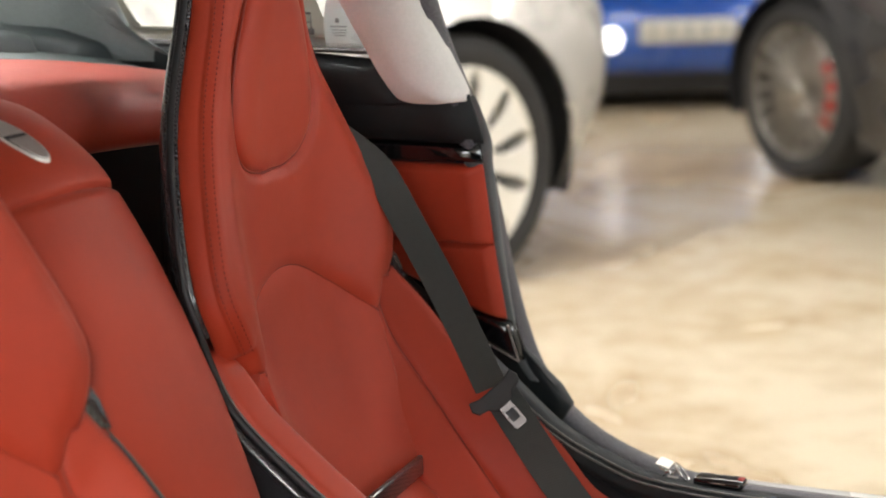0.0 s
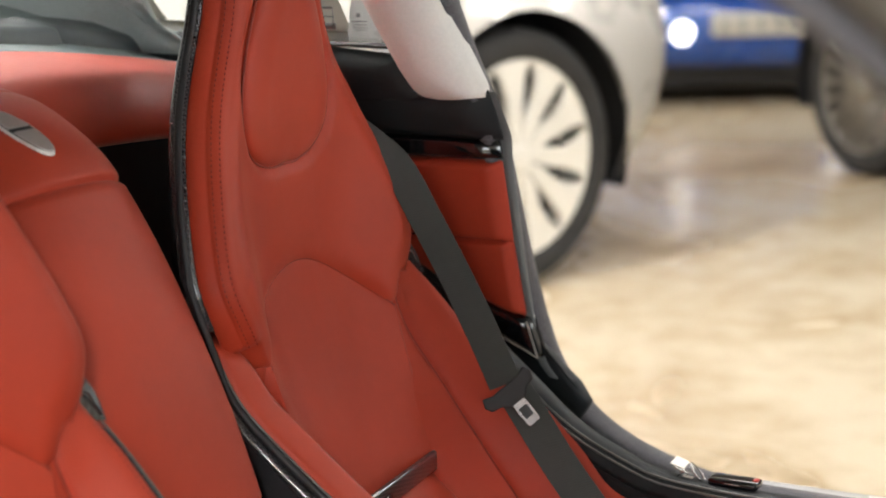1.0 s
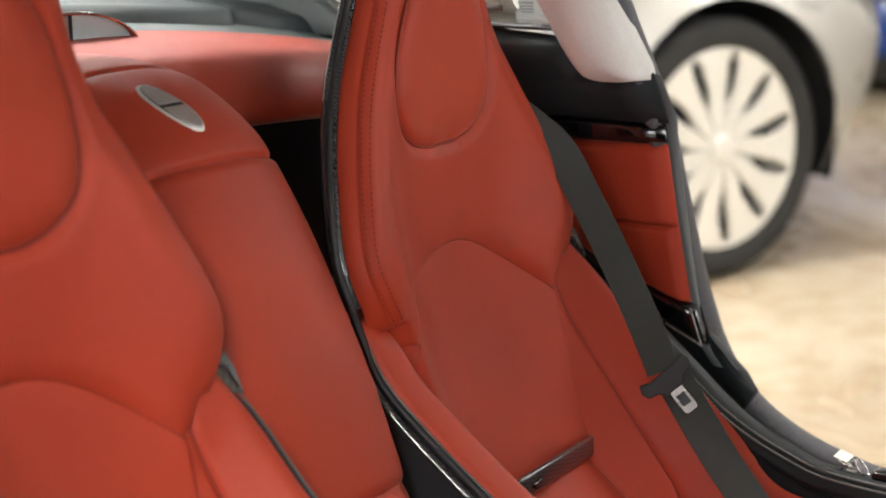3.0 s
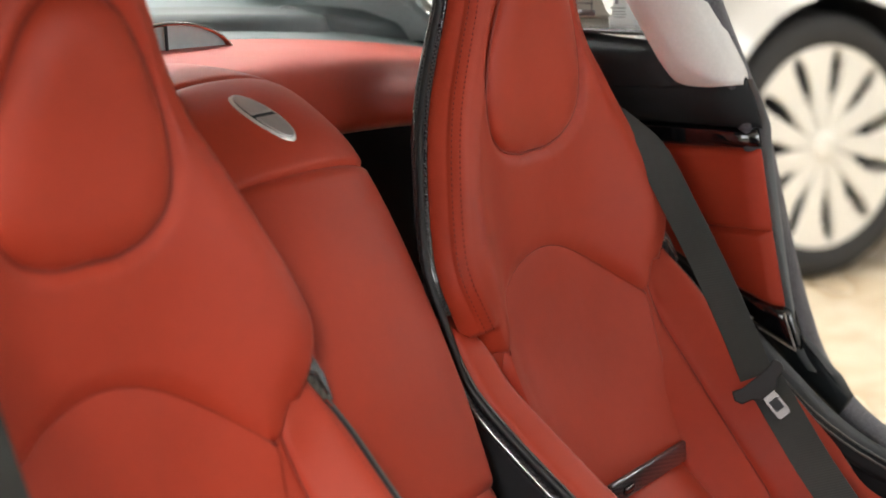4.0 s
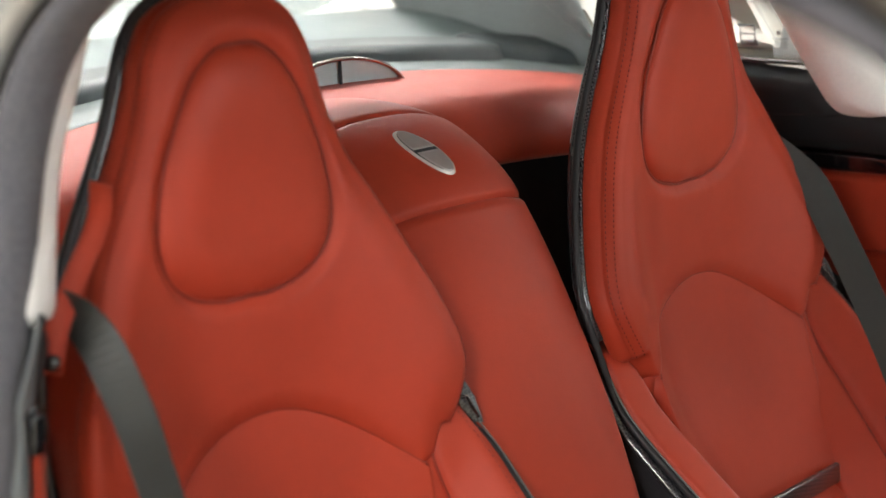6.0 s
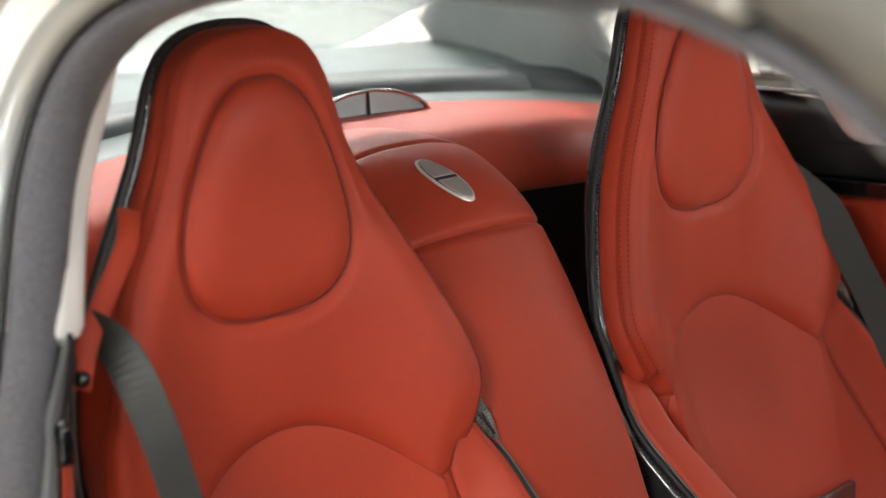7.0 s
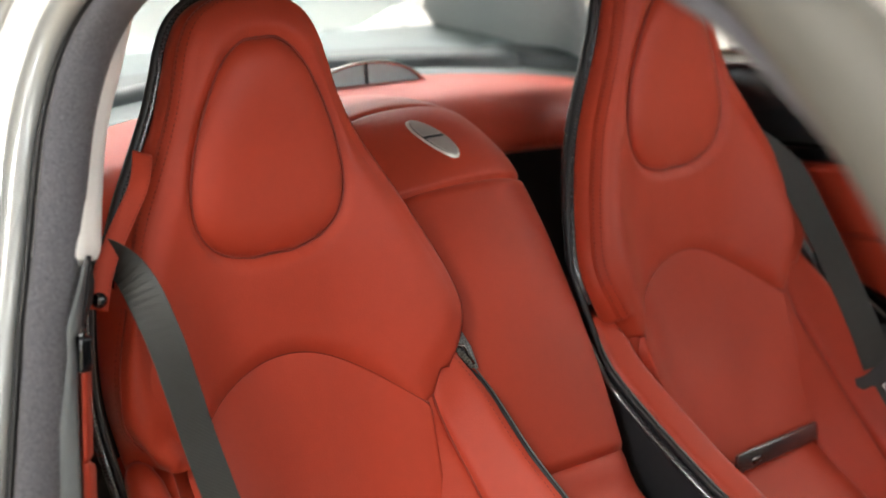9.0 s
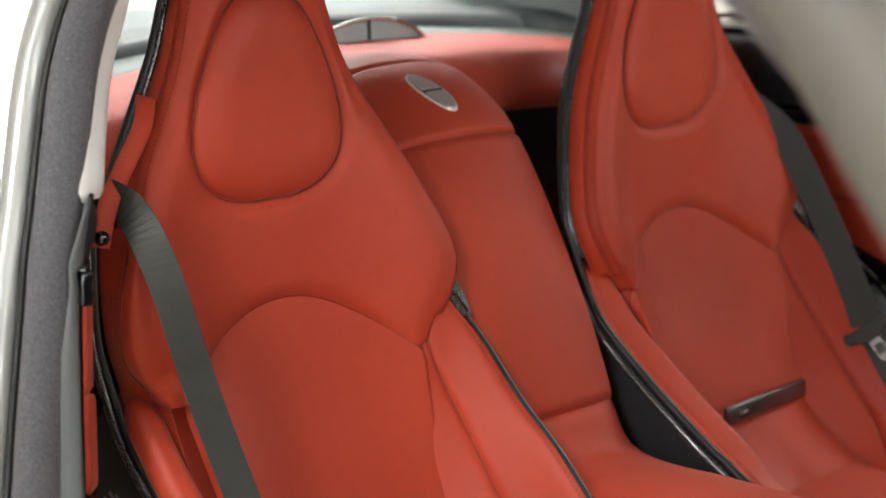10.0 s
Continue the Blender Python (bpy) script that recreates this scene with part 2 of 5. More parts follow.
def pillow(outline, surface, height, radius, roll=((0.002, 0.004), (0.0, 0.02)), rings=22, center=None, flip=1, groove=None, n=140, smooth=True, dome=(0, 1), squeeze=None, soft=False):
    """A padded panel: an outline laid on a surface, swelling to its height within a radius of its edge, then rolled back over the edge."""
    o = curve(outline, n, True) if smooth else np.array(outline, float)
    n = len(o)
    c = np.array(center if center is not None else o.mean(0), float)
    uv = [c[None]]
    for k in range(1, rings + 1):
        uv.append(c + (k / rings) ** 0.85 * (o - c))
    uv = np.concatenate(uv)
    d = edge_distance(uv, o)
    h = np.clip(1 - (1 - np.clip(d / radius, 0, 1)) ** 2, 0, 1)
    h = height * (h if soft else np.sqrt(h))
    h = h + dome[0] * np.clip(1 - (1 - np.clip(d / dome[1], 0, 1)) ** 2, 0, 1)
    if groove is not None:
        h = h - groove(uv)
    nn = normals_of(surface, uv) * flip
    verts = surface(uv) + nn * h[:, None]
    tang = np.roll(o, -1, 0) - np.roll(o, 1, 0)
    out = np.stack([tang[:, 1], -tang[:, 0]], 1)
    out /= np.linalg.norm(out, axis=1, keepdims=True) + 1e-9
    area = 0.5 * (o[:, 0] * np.roll(o[:, 1], -1) - np.roll(o[:, 0], -1) * o[:, 1]).sum()
    out *= 1 if area > 0 else -1
    ease = np.ones((n, 1)) if squeeze is None else squeeze(o)[:, None]
    for off, back in roll:
        q = o + out * off * ease
        verts = np.concatenate([verts, surface(q) - normals_of(surface, q) * flip * back])
    faces = []
    for k in range(rings + len(roll)):
        for j in range(n):
            jj = (j + 1) % n
            if k == 0:
                faces.append((0, 1 + j, 1 + jj))
            else:
                a = 1 + (k - 1) * n
                faces.append((a + j, a + n + j, a + n + jj, a + jj))
    if (area > 0) != (flip > 0):
        faces = [f[::-1] for f in faces]
    return mesh_of(verts, faces)


def sweep(path, profile, ref=(0, 0, 1), closed=False, caps=True, scale=None, smooth=True):
    """A profile of (side, up) points carried along a path; ref names the up direction."""
    p = np.array(path, float)
    t = (np.roll(p, -1, 0) - np.roll(p, 1, 0)) if closed else np.gradient(p, axis=0)
    t /= np.linalg.norm(t, axis=1, keepdims=True)
    ref = np.broadcast_to(np.array(ref, float), p.shape)
    side = np.cross(t, ref)
    side /= np.linalg.norm(side, axis=1, keepdims=True) + 1e-9
    up = np.cross(side, t)
    pr = np.array(profile, float)
    k, n = len(pr), len(p)
    sc = np.ones(n) if scale is None else np.array(scale, float)
    v = p[:, None] + sc[:, None, None] * (side[:, None] * pr[None, :, 0, None] + up[:, None] * pr[None, :, 1, None])
    faces = []
    for i in range(n if closed else n - 1):
        ii = (i + 1) % n
        for j in range(k):
            jj = (j + 1) % k
            faces.append((i * k + j, i * k + jj, ii * k + jj, ii * k + j))
    if caps and not closed:
        faces.append(tuple(range(k))[::-1])
        faces.append(tuple((n - 1) * k + j for j in range(k)))
    return mesh_of(v.reshape(-1, 3), faces, smooth)


def ring(rx, ry=None, n=14):
    ry = rx if ry is None else ry
    return [(rx * math.cos(a), ry * math.sin(a)) for a in np.linspace(0, 2 * math.pi, n, endpoint=False)]


def strip_profile(w, h, r=0.3):
    """A flat bar's section with softened edges."""
    e = h * r
    return [(-w / 2 + e, -h / 2), (w / 2 - e, -h / 2), (w / 2, -h / 2 + e), (w / 2, h / 2 - e), (w / 2 - e, h / 2), (-w / 2 + e, h / 2), (-w / 2, h / 2 - e), (-w / 2, -h / 2 + e)]


def lathe(profile, n=48, axis="y"):
    """A turned shape from (radius, along) points about an axis."""
    v, f = [], []
    for i in range(n):
        a = 2 * math.pi * i / n
        for r, h in profile:
            p = (r * math.cos(a), h, r * math.sin(a)) if axis == "y" else (r * math.cos(a), r * math.sin(a), h)
            v.append(p)
    k = len(profile)
    for i in range(n):
        ii = (i + 1) % n
        for j in range(k - 1):
            f.append((i * k + j, i * k + j + 1, ii * k + j + 1, ii * k + j))
    return mesh_of(v, f)


def block(sx, sy, sz, bevel=0.004, seg=2, at=(0, 0, 0)):
    bm = bmesh.new()
    bmesh.ops.create_cube(bm, size=1)
    bmesh.ops.scale(bm, vec=(sx, sy, sz), verts=bm.verts)
    if bevel:
        bmesh.ops.bevel(bm, geom=bm.edges[:], offset=bevel, segments=seg, affect="EDGES", profile=0.5)
    bmesh.ops.translate(bm, vec=at, verts=bm.verts)
    for f in bm.faces:
        f.smooth = True
    me = bpy.data.meshes.new("block")
    bm.to_mesh(me)
    bm.free()
    return me


def slab(outline, h, bevel=0.001, seg=2):
    """A flat plate of a given outline in x and y, h thick."""
    bm = bmesh.new()
    vs = [bm.verts.new((x, y, 0)) for x, y in outline]
    f = bm.faces.new(vs)
    r = bmesh.ops.extrude_face_region(bm, geom=[f])
    bmesh.ops.translate(bm, vec=(0, 0, h), verts=[e for e in r["geom"] if isinstance(e, bmesh.types.BMVert)])
    bmesh.ops.recalc_face_normals(bm, faces=bm.faces)
    if bevel:
        flat = [e for e in bm.edges if len(e.link_faces) == 2 and e.calc_face_angle(0) > 0.6]
        bmesh.ops.bevel(bm, geom=flat, offset=bevel, segments=seg, affect="EDGES", profile=0.5)
    me = bpy.data.meshes.new("slab")
    bm.to_mesh(me)
    bm.free()
    return me


def step(a, b, x):
    t = np.clip((x - a) / (b - a), 0, 1)
    return t * t * (3 - 2 * t)


def dashes(path, normal, length, gap, wide, high):
    """Sewn stitches: short thread bars along a path, lying on a surface."""
    p = np.array(path, float)
    s = np.r_[0, np.cumsum(np.linalg.norm(np.diff(p, axis=0), axis=1))]
    verts, faces = [], []
    at = np.arange(0, s[-1] - length, length + gap)
    for a in at:
        q = np.array([[np.interp(x, s, p[:, j]) for j in range(3)] for x in (a, a + length)])
        i = min(int(np.searchsorted(s, a)), len(p) - 1)
        up = normal[i] / np.linalg.norm(normal[i])
        t = (q[1] - q[0]) / (np.linalg.norm(q[1] - q[0]) + 1e-9)
        sd = np.cross(t, up) * wide / 2
        b = len(verts)
        m = (q[0] + q[1]) / 2
        verts += [q[0] - sd, q[0] + sd, m + sd + up * high, m - sd + up * high, q[1] - sd, q[1] + sd]
        faces += [(b, b + 1, b + 2, b + 3), (b + 3, b + 2, b + 5, b + 4)]
    return mesh_of(verts, faces)


# ---- the garage ----
def plane_grid(x0, x1, y0, y1, z, nx=2, ny=2):
    v = [(x0 + (x1 - x0) * i / nx, y0 + (y1 - y0) * j / ny, z) for j in range(ny + 1) for i in range(nx + 1)]
    f = [(j * (nx + 1) + i, j * (nx + 1) + i + 1, (j + 1) * (nx + 1) + i + 1, (j + 1) * (nx + 1) + i) for j in range(ny) for i in range(nx)]
    return mesh_of(v, f, False)


GX0, GX1, GY0, GY1, GZ = -7.0, 12.0, -8.0, 9.0, 3.3
tagged(part("floor", plane_grid(GX0, GX1, GY0, GY1, 0), FLOOR), "worn polished concrete garage floor, sandy beige", "floor", kind="structure")
tagged(part("ceiling", block(GX1 - GX0, GY1 - GY0, 0.2, 0, at=((GX0 + GX1) / 2, (GY0 + GY1) / 2, GZ + 0.1)), CEIL), "plain pale garage ceiling", "ceiling", kind="structure")
for wname, wsize, wat in (("wall_north", (GX1 - GX0, 0.2, GZ), ((GX0 + GX1) / 2, GY1 + 0.1, GZ / 2)),
                          ("wall_east", (0.2, GY1 - GY0, GZ), (GX1 + 0.1, (GY0 + GY1) / 2, GZ / 2))):
    tagged(part(wname, block(*wsize, 0, at=wat), WALL), "plain pale painted garage wall", "wall", kind="structure")

# west and south walls each hold an added, unseen glowing panel as fill light
def fill_panel_wall(wall, name, m, half, w0, w1, z0, z1):
    """A wall along the x axis of m, from -half to half, with a framed fill light panel from w0 to w1 and z0 to z1."""
    bm = bmesh.new()
    for a0, a1, b0, b1 in ((-half, w0, 0, GZ), (w1, half, 0, GZ), (w0, w1, 0, z0), (w0, w1, z1, GZ)):
        bmesh.ops.create_cube(bm, size=1, matrix=Matrix.Translation(((a0 + a1) / 2, 0.1, (b0 + b1) / 2)) @ Matrix.Diagonal((a1 - a0, 0.2, b1 - b0, 1)))
    tagged(part(wall, bm, WALL, None, "", m), "plain pale painted garage wall", "wall", kind="structure")
    w = thing(name, "wide frosted glowing panel, added out of view as fill light", "window", kind="structure")
    w.matrix_basis = m @ Matrix.Translation(((w0 + w1) / 2, 0.1, z0))
    wide, high = w1 - w0, z1 - z0
    for k in range(4):
        part("pane", block(wide / 4 - 0.06, 0.01, high - 0.1, 0, at=((k - 1.5) * wide / 4, 0, high / 2)), FILL_GLOW, w)
    for k in range(5):
        part("fill_panel_frame", block(0.06, 0.08, high, 0.005, at=((k - 2) * (wide / 4 - 0.015), 0, high / 2)), RIM_WHITE, w)
    for z_ in (0.026, high - 0.026):
        part("fill_panel_frame", block(wide, 0.076, 0.05, 0.005, at=(0, 0, z_)), RIM_WHITE, w)


fill_panel_wall("wall_west", "fill_panel_1", pose(GX0, (GY0 + GY1) / 2, 0, 0, 0, 90), (GY1 - GY0) / 2, -6.3, -2.1, 0.8, 2.7)
fill_panel_wall("wall_south", "fill_panel_2", pose((GX0 + GX1) / 2, GY0, 0, 0, 0, 180), (GX1 - GX0) / 2, -1.5, 5.6, 1.0, 2.9)


def ceiling_light(x, y, sx, sy, bright):
    t = thing("ceiling_light", "flat white ceiling light panel, switched on", "ceiling light", (x, y, GZ), "ceiling lights")
    part("frame", block(sx + 0.06, sy + 0.06, 0.04, 0.005, at=(0, 0, -0.02)), RIM_WHITE, t)
    part("diffuser", block(sx, sy, 0.02, 0.003, at=(0, 0, -0.045)), LAMP_GLOW[bright], t)
    return t


for row in LIGHTS:
    ceiling_light(*row)


# ---- the sports car: door openings, side trims, roof, rear ----
car = thing("sports_car", "silver sports car with open sides and a red leather cabin", "car")


def lean(z):
    return 0.35 * np.maximum(0, z - 0.8)


# The rear edge of the door opening, the roof rail and the screen pillar, as (y, z).
OPENING = [(-1.45, 0.335), (-0.9, 0.335), (-0.55, 0.335), (-0.40, 0.340), (-0.30, 0.362), (-0.22, 0.398), (-0.165, 0.447), (-0.125, 0.515), (-0.098, 0.60), (-0.075, 0.70), (-0.055, 0.79),
           (-0.040, 0.87), (-0.022, 0.95), (-0.012, 1.02), (-0.025, 1.09), (-0.075, 1.14), (-0.17, 1.172), (-0.35, 1.193), (-0.55, 1.194), (-0.72, 1.174), (-0.87, 1.128), (-0.97, 1.073), (-1.08, 0.99), (-1.22, 0.86), (-1.36, 0.74)]


def spread(z):
    """How far the side trims below the glossy strip widen towards the sill."""
    return 0.13 * np.clip(0.766 - z, 0, 0.30)


def spread_out(points):
    return [(y + 0.6 * spread(z), z - 0.3 * spread(z)) for y, z in points]


def inset_of(sx):
    """The trims of the near side sit a little further in."""
    return 0.010 if sx < 0 else 0.0


def side_surface(sx, x0):
    def s(uv):
        return np.stack([sx * (x0 - inset_of(sx) * (2.2 if 0.741 < x0 < 0.745 else 1.0) + spread(uv[:, 1]) - lean(uv[:, 1])), uv[:, 0], uv[:, 1]], 1)
    return s


def side_panel(name, outline, x0, mat, sx, parent, height=0.008, radius=0.012, label="", roll=((0.002, 0.004), (0.0, 0.02)), smooth=False, rings=10, n=120):
    outline = spread_out(outline)
    o = outline
    if not smooth:
        # keep straight runs straight: fill in points along each edge
        o = []
        for a, b in zip(outline, outline[1:] + outline[:1]):
            k = max(2, int(math.dist(a, b) / 0.008))
            o += [(a[0] + (b[0] - a[0]) * t / k, a[1] + (b[1] - a[1]) * t / k) for t in range(k)]
    return part(name, pillow(o, side_surface(sx, x0), height, radius, roll, rings, None, -sx, None, n, smooth), mat, parent, label)



def flare(z):
    """How far the opening's edge widens below the waist."""
    return 0.24 * np.clip(0.8 - z, 0, 0.30)


open_curve = curve([(y + 0.5 * flare(z), z - 0.30 * flare(z)) for y, z in OPENING], 220)


def along_opening(off, x0):
    """The opening's edge, moved away from the opening by off and set at a width."""
    t = np.gradient(open_curve, axis=0)
    t /= np.linalg.norm(t, axis=1, keepdims=True)
    away = np.stack([t[:, 1], -t[:, 0]], 1)
    q = open_curve + away * off
    return q


for sx in (1, -1):
    # the padded cloth seal round the opening, its rubber lip and the painted frame outside it
    inset, fore = 0.5 * inset_of(sx), 0.006 if sx < 0 else 0.0
    for nm, off, x0, rx, ry, mt, lb in (("door_seal", 0.023, 0.761, 0.029, 0.017, SEAL, "grey cloth door seal"), ("outer_lip", 0.037, 0.790, 0.004, 0.004, RUBBER, ""),
                                        ("body_frame", 0.0510, 0.804, 0.016, 0.017, SATIN, "grey satin door frame"), ("flange", 0.112, 0.838, 0.010, 0.012, SATIN, "grey satin body flange")):
        q = along_opening(off - fore, x0)
        path = np.stack([sx * (x0 - inset + flare(q[:, 1]) - lean(q[:, 1])), q[:, 0], q[:, 1]], 1)
        path = path[{"body_frame": 0, "flange": 75}.get(nm, 0):{"body_frame": 178, "flange": 140}.get(nm, 220)]
        part(nm, sweep(path, ring(ry, rx, 18), (sx, 0, 0)), mt, car, lb)
    # the broad screen pillar, swelling out of the roof rail
    qq = along_opening(0.068, 0.80)[164:]
    pp = np.stack([sx * (0.802 - lean(qq[:, 1])), qq[:, 0], qq[:, 1]], 1)
    part("screen_pillar", sweep(pp, ring(0.054, 0.046, 24), (sx, 0, 0), scale=np.interp(np.arange(len(pp)), [0, 14, 34], [0.25, 0.5, 1])), TAUPE, car, "grey satin screen pillar")
    # B pillar in pale suede
    pil = [(-0.038, 0.868), (-0.024, 0.86), (0.0, 0.857), (0.036, 0.858), (0.062, 0.868), (0.082, 0.90), (0.10, 0.945), (0.125, 1.01), (0.15, 1.08), (0.17, 1.16), (0.10, 1.19), (0.005, 1.17), (-0.003, 1.09), (0.002, 1.01), (-0.015, 0.94)]
    pil = pil if sx > 0 else [(y + (0.002 if i < 3 or i > 10 else 0), z) for i, (y, z) in enumerate(pil)]
    side_panel("pillar_trim", pil, 0.738, SUEDE, sx, car, 0.044, 0.06, "pale suede pillar trim", smooth=True, rings=16)
    # dark padded shoulder panel with a glossy strip under it
    side_panel("shoulder_panel", [(-0.051, 0.798), (-0.046, 0.835), (-0.040, 0.868), (-0.02, 0.866), (0.03, 0.866), (0.06, 0.875), (0.085, 0.915), (0.25, 0.928), (0.48, 0.935), (0.55, 0.93), (0.55, 0.80), (0.3, 0.80), (0.15, 0.80)], 0.744, BLACK, sx, car, 0.024, 0.03, "dark padded leather side panel", ((0.002, 0.003), (0.0, 0.007)))
    side_panel("gloss_strip", [(-0.051, 0.771), (-0.046, 0.796), (0.15, 0.797), (0.5, 0.797), (0.5, 0.768), (0.15, 0.768)], 0.742, GLOSS, sx, car, 0.014, 0.004, "glossy black trim strip", ((0.001, 0.003), (0.0, 0.008)))
    # red panel, two pieces with a sewn seam between
    side_panel("upper_door_card", [(-0.049, 0.766), (-0.0665, 0.6532), (0.02, 0.6537), (0.25, 0.6555), (0.25, 0.764), (0.09, 0.764)], 0.744, RED, sx, car, 0.014, 0.006, "red leather side panel", ((0.002, 0.003), (0.0, 0.007)))
    side_panel("lower_door_card", [(-0.0665, 0.6525), (-0.087, 0.546), (-0.062, 0.552), (-0.02, 0.568), (0.06, 0.60), (0.14, 0.64), (0.15, 0.654), (0.02, 0.653)], 0.744, RED, sx, car, 0.014, 0.006, "red leather side panel", ((0.002, 0.003), (0.0, 0.007)))
    seam = np.array([(sx * (0.7435 - 4.4 * inset), yy + 0.0086, 0.6522 + 0.005 * (yy + 0.08)) for yy in np.linspace(-0.074, 0.13, 60)])
    tagged(part("stitching", dashes(seam, np.tile(np.array([-sx * 1.0, 0, 0]), (60, 1)), 0.0040, 0.0030, 0.0010, 0.0010), THREAD, car, "dark red stitches"), kind="stuff")
    # glossy arrow-shaped trim with a bright edge, then the grey trims
    side_panel("arrow_trim", [(-0.095, 0.540), (-0.1145, 0.486), (-0.055, 0.513), (0.02, 0.565), (0.10, 0.625), (0.10, 0.66), (0.0, 0.577), (-0.06, 0.548)], 0.742, GLOSS, sx, car, 0.010, 0.006, "glossy black arrow-shaped trim")
    for a, b in (((-0.096, 0.540), (-0.1145, 0.487)), ((-0.1145, 0.487), (-0.055, 0.514)), ((-0.045, 0.526), (0.02, 0.572))):
        p = np.array([(sx * (0.731 - 4.4 * inset + spread(z_)), y_, z_) for y_, z_ in spread_out([(a[0] + (b[0] - a[0]) * t, a[1] + (b[1] - a[1]) * t) for t in np.linspace(0, 1, 6)])])
        part("bright_edge", sweep(p, ring(0.0011, 0.0011, 8), (1, 0, 0)), BRUSHED, car, "thin bright edge")
    side_panel("rear_edge_trim", [(-0.01, 0.796), (-0.02, 0.70), (-0.035, 0.605), (-0.08, 0.515), (-0.165, 0.447), (-0.183, 0.42), (-0.168, 0.395), (-0.105, 0.44), (-0.05, 0.50), (0.1, 0.60), (0.1, 0.80)], 0.757, BLACK, sx, car, 0.006, 0.004, "dark leather edge trim")
    # grey cover between the seal and the panels, facing the opening
    edge = curve(spread_out([(-0.040, 0.868), (-0.046, 0.83), (-0.053, 0.796), (-0.055, 0.766), (-0.075, 0.653), (-0.098, 0.546), (-0.116, 0.486), (-0.140, 0.455)]), 60)
    open_at = np.interp(edge[:, 1], open_curve[20:90, 1], open_curve[20:90, 0])
    inner = np.stack([sx * (0.748 - 4.4 * inset + spread(edge[:, 1]) - lean(edge[:, 1])), edge[:, 0] + 0.001, edge[:, 1]], 1)
    if sx < 0:
        # below the end of the glossy strip the cover stands back
        inner[:, 0] -= 0.0105 * (edge[:, 1] < 0.788)
    outer = np.stack([sx * (np.maximum(0.750 + flare(edge[:, 1]), 0.756 + spread(edge[:, 1])) - inset - lean(edge[:, 1])), open_at + 0.022, edge[:, 1]], 1)
    taper = np.interp(edge[:, 1], [0.80, 0.868], [1, 0.45])[:, None]
    outer = inner + (outer - inner) * taper
    v, f = [], []
    for i in range(60):
        for t in np.linspace(0, 1, 8):
            v.append(inner[i] * (1 - t) + outer[i] * t + np.array([0, -0.004 * math.sin(math.pi * t) ** 0.6, 0]))
        v.append(inner[i] + [sx * 0.004, 0.02, 0])
    for i in range(59):
        for j in range(8):
            a_, b_ = (j, j + 1) if j < 7 else (8, 0)
            f.append((i * 9 + a_, i * 9 + b_, (i + 1) * 9 + b_, (i + 1) * 9 + a_))
    part("edge_cover", mesh_of(v, f), TRIM, car, "grey plastic edge cover")
    if sx < 0:
        part("strip_end", block(0.018, 0.022, 0.040, 0.004, 3), GLOSS, car, "glossy black end of the trim strip", pose(-0.7255, -0.0455, 0.7665, 0, 6, 0))
    # painted outer skin of the door pillar behind the frame
    ins = [i for i in range(len(open_curve)) if open_curve[i, 0] > -0.14 and open_curve[i, 1] > 0.5]
    v = []
    for off, x0 in ((0.046, 0.790), (0.060, 0.812), (0.085, 0.830), (0.13, 0.842), (0.17, 0.845), (0.215, 0.838)):
        q = along_opening(off, x0)[ins]
        v += [(sx * (x0 + flare(z_) - lean(z_)), y_, z_) for y_, z_ in q]
    k = len(ins)
    part("pillar_skin", mesh_of(v, [(r * k + i, r * k + i + 1, (r + 1) * k + i + 1, (r + 1) * k + i) for r in range(5) for i in range(k - 1)]), PAINT, car, "silver painted pillar skin")
    side_panel("side_backing", [(0.01, 0.85), (0.0, 0.75), (-0.02, 0.65), (-0.05, 0.55), (-0.09, 0.45), (0.3, 0.34), (0.3, 0.85)], 0.770, CARPET, sx, car, 0.003, 0.004, "dark side lining")
    # black sill pad with its carpet side
    sill = curve([(-0.03, 0.50), (-0.10, 0.44), (-0.168, 0.385), (-0.25, 0.345), (-0.34, 0.322), (-0.6, 0.315), (-1.4, 0.315)], 60)
    sp = np.stack([np.full(60, sx * 0.722), sill[:, 0], sill[:, 1]], 1)
    part("sill_pad", sweep(sp, strip_profile(0.06, 0.04, 0.45), (0, 0, 1)), BLACK, car, "black leather sill pad")
    low = sp + [sx * -0.042, 0, -0.062]
    part("sill_step", sweep(low, strip_profile(0.044, 0.04, 0.35), (0, 0, 1)), BLACK, car, "black leather sill step")
    for dx in (-0.024, -0.016):
        part("sill_piping", sweep(sp + [sx * dx, 0, 0.0190 + 0.7 * (dx + 0.016)], ring(0.0016, 0.0016, 6), (0, 0, 1)), BEAD, car, "grey piping")
    part("sill_riser", sweep(low + [sx * 0.026, 0, 0.0], strip_profile(0.024, 0.10, 0.1), (0, 0, 1)), CARPET, car, "dark sill side")
    part("sill_side", sweep(low + [sx * -0.008, 0, -0.12], strip_profile(0.03, 0.20, 0.1), (0, 0, 1)), CARPET, car)
    part("outer_sill", block(0.08, 1.3, 0.06, 0.02, 3, at=(sx * 0.865, -0.95, 0.268)), PAINT, car, "silver painted sill")
    # rear quarter window with printed border
    qw = [(0.10, 0.935), (0.155, 1.07), (0.20, 1.145), (0.34, 1.12), (0.50, 1.06), (0.56, 1.0), (0.53, 0.945), (0.3, 0.935)]
    g = side_panel("quarter_window", qw, 0.742, GLASS, sx, car, 0.001, 0.002, "rear side window glass", roll=((0, 0.004),), rings=3)
    g.visible_shadow = False
    side_panel("window_border", [(0.09, 0.926), (0.55, 0.933), (0.55, 0.938), (0.09, 0.931)], 0.7405, RUBBER, sx, g, 0.001, 0.001)
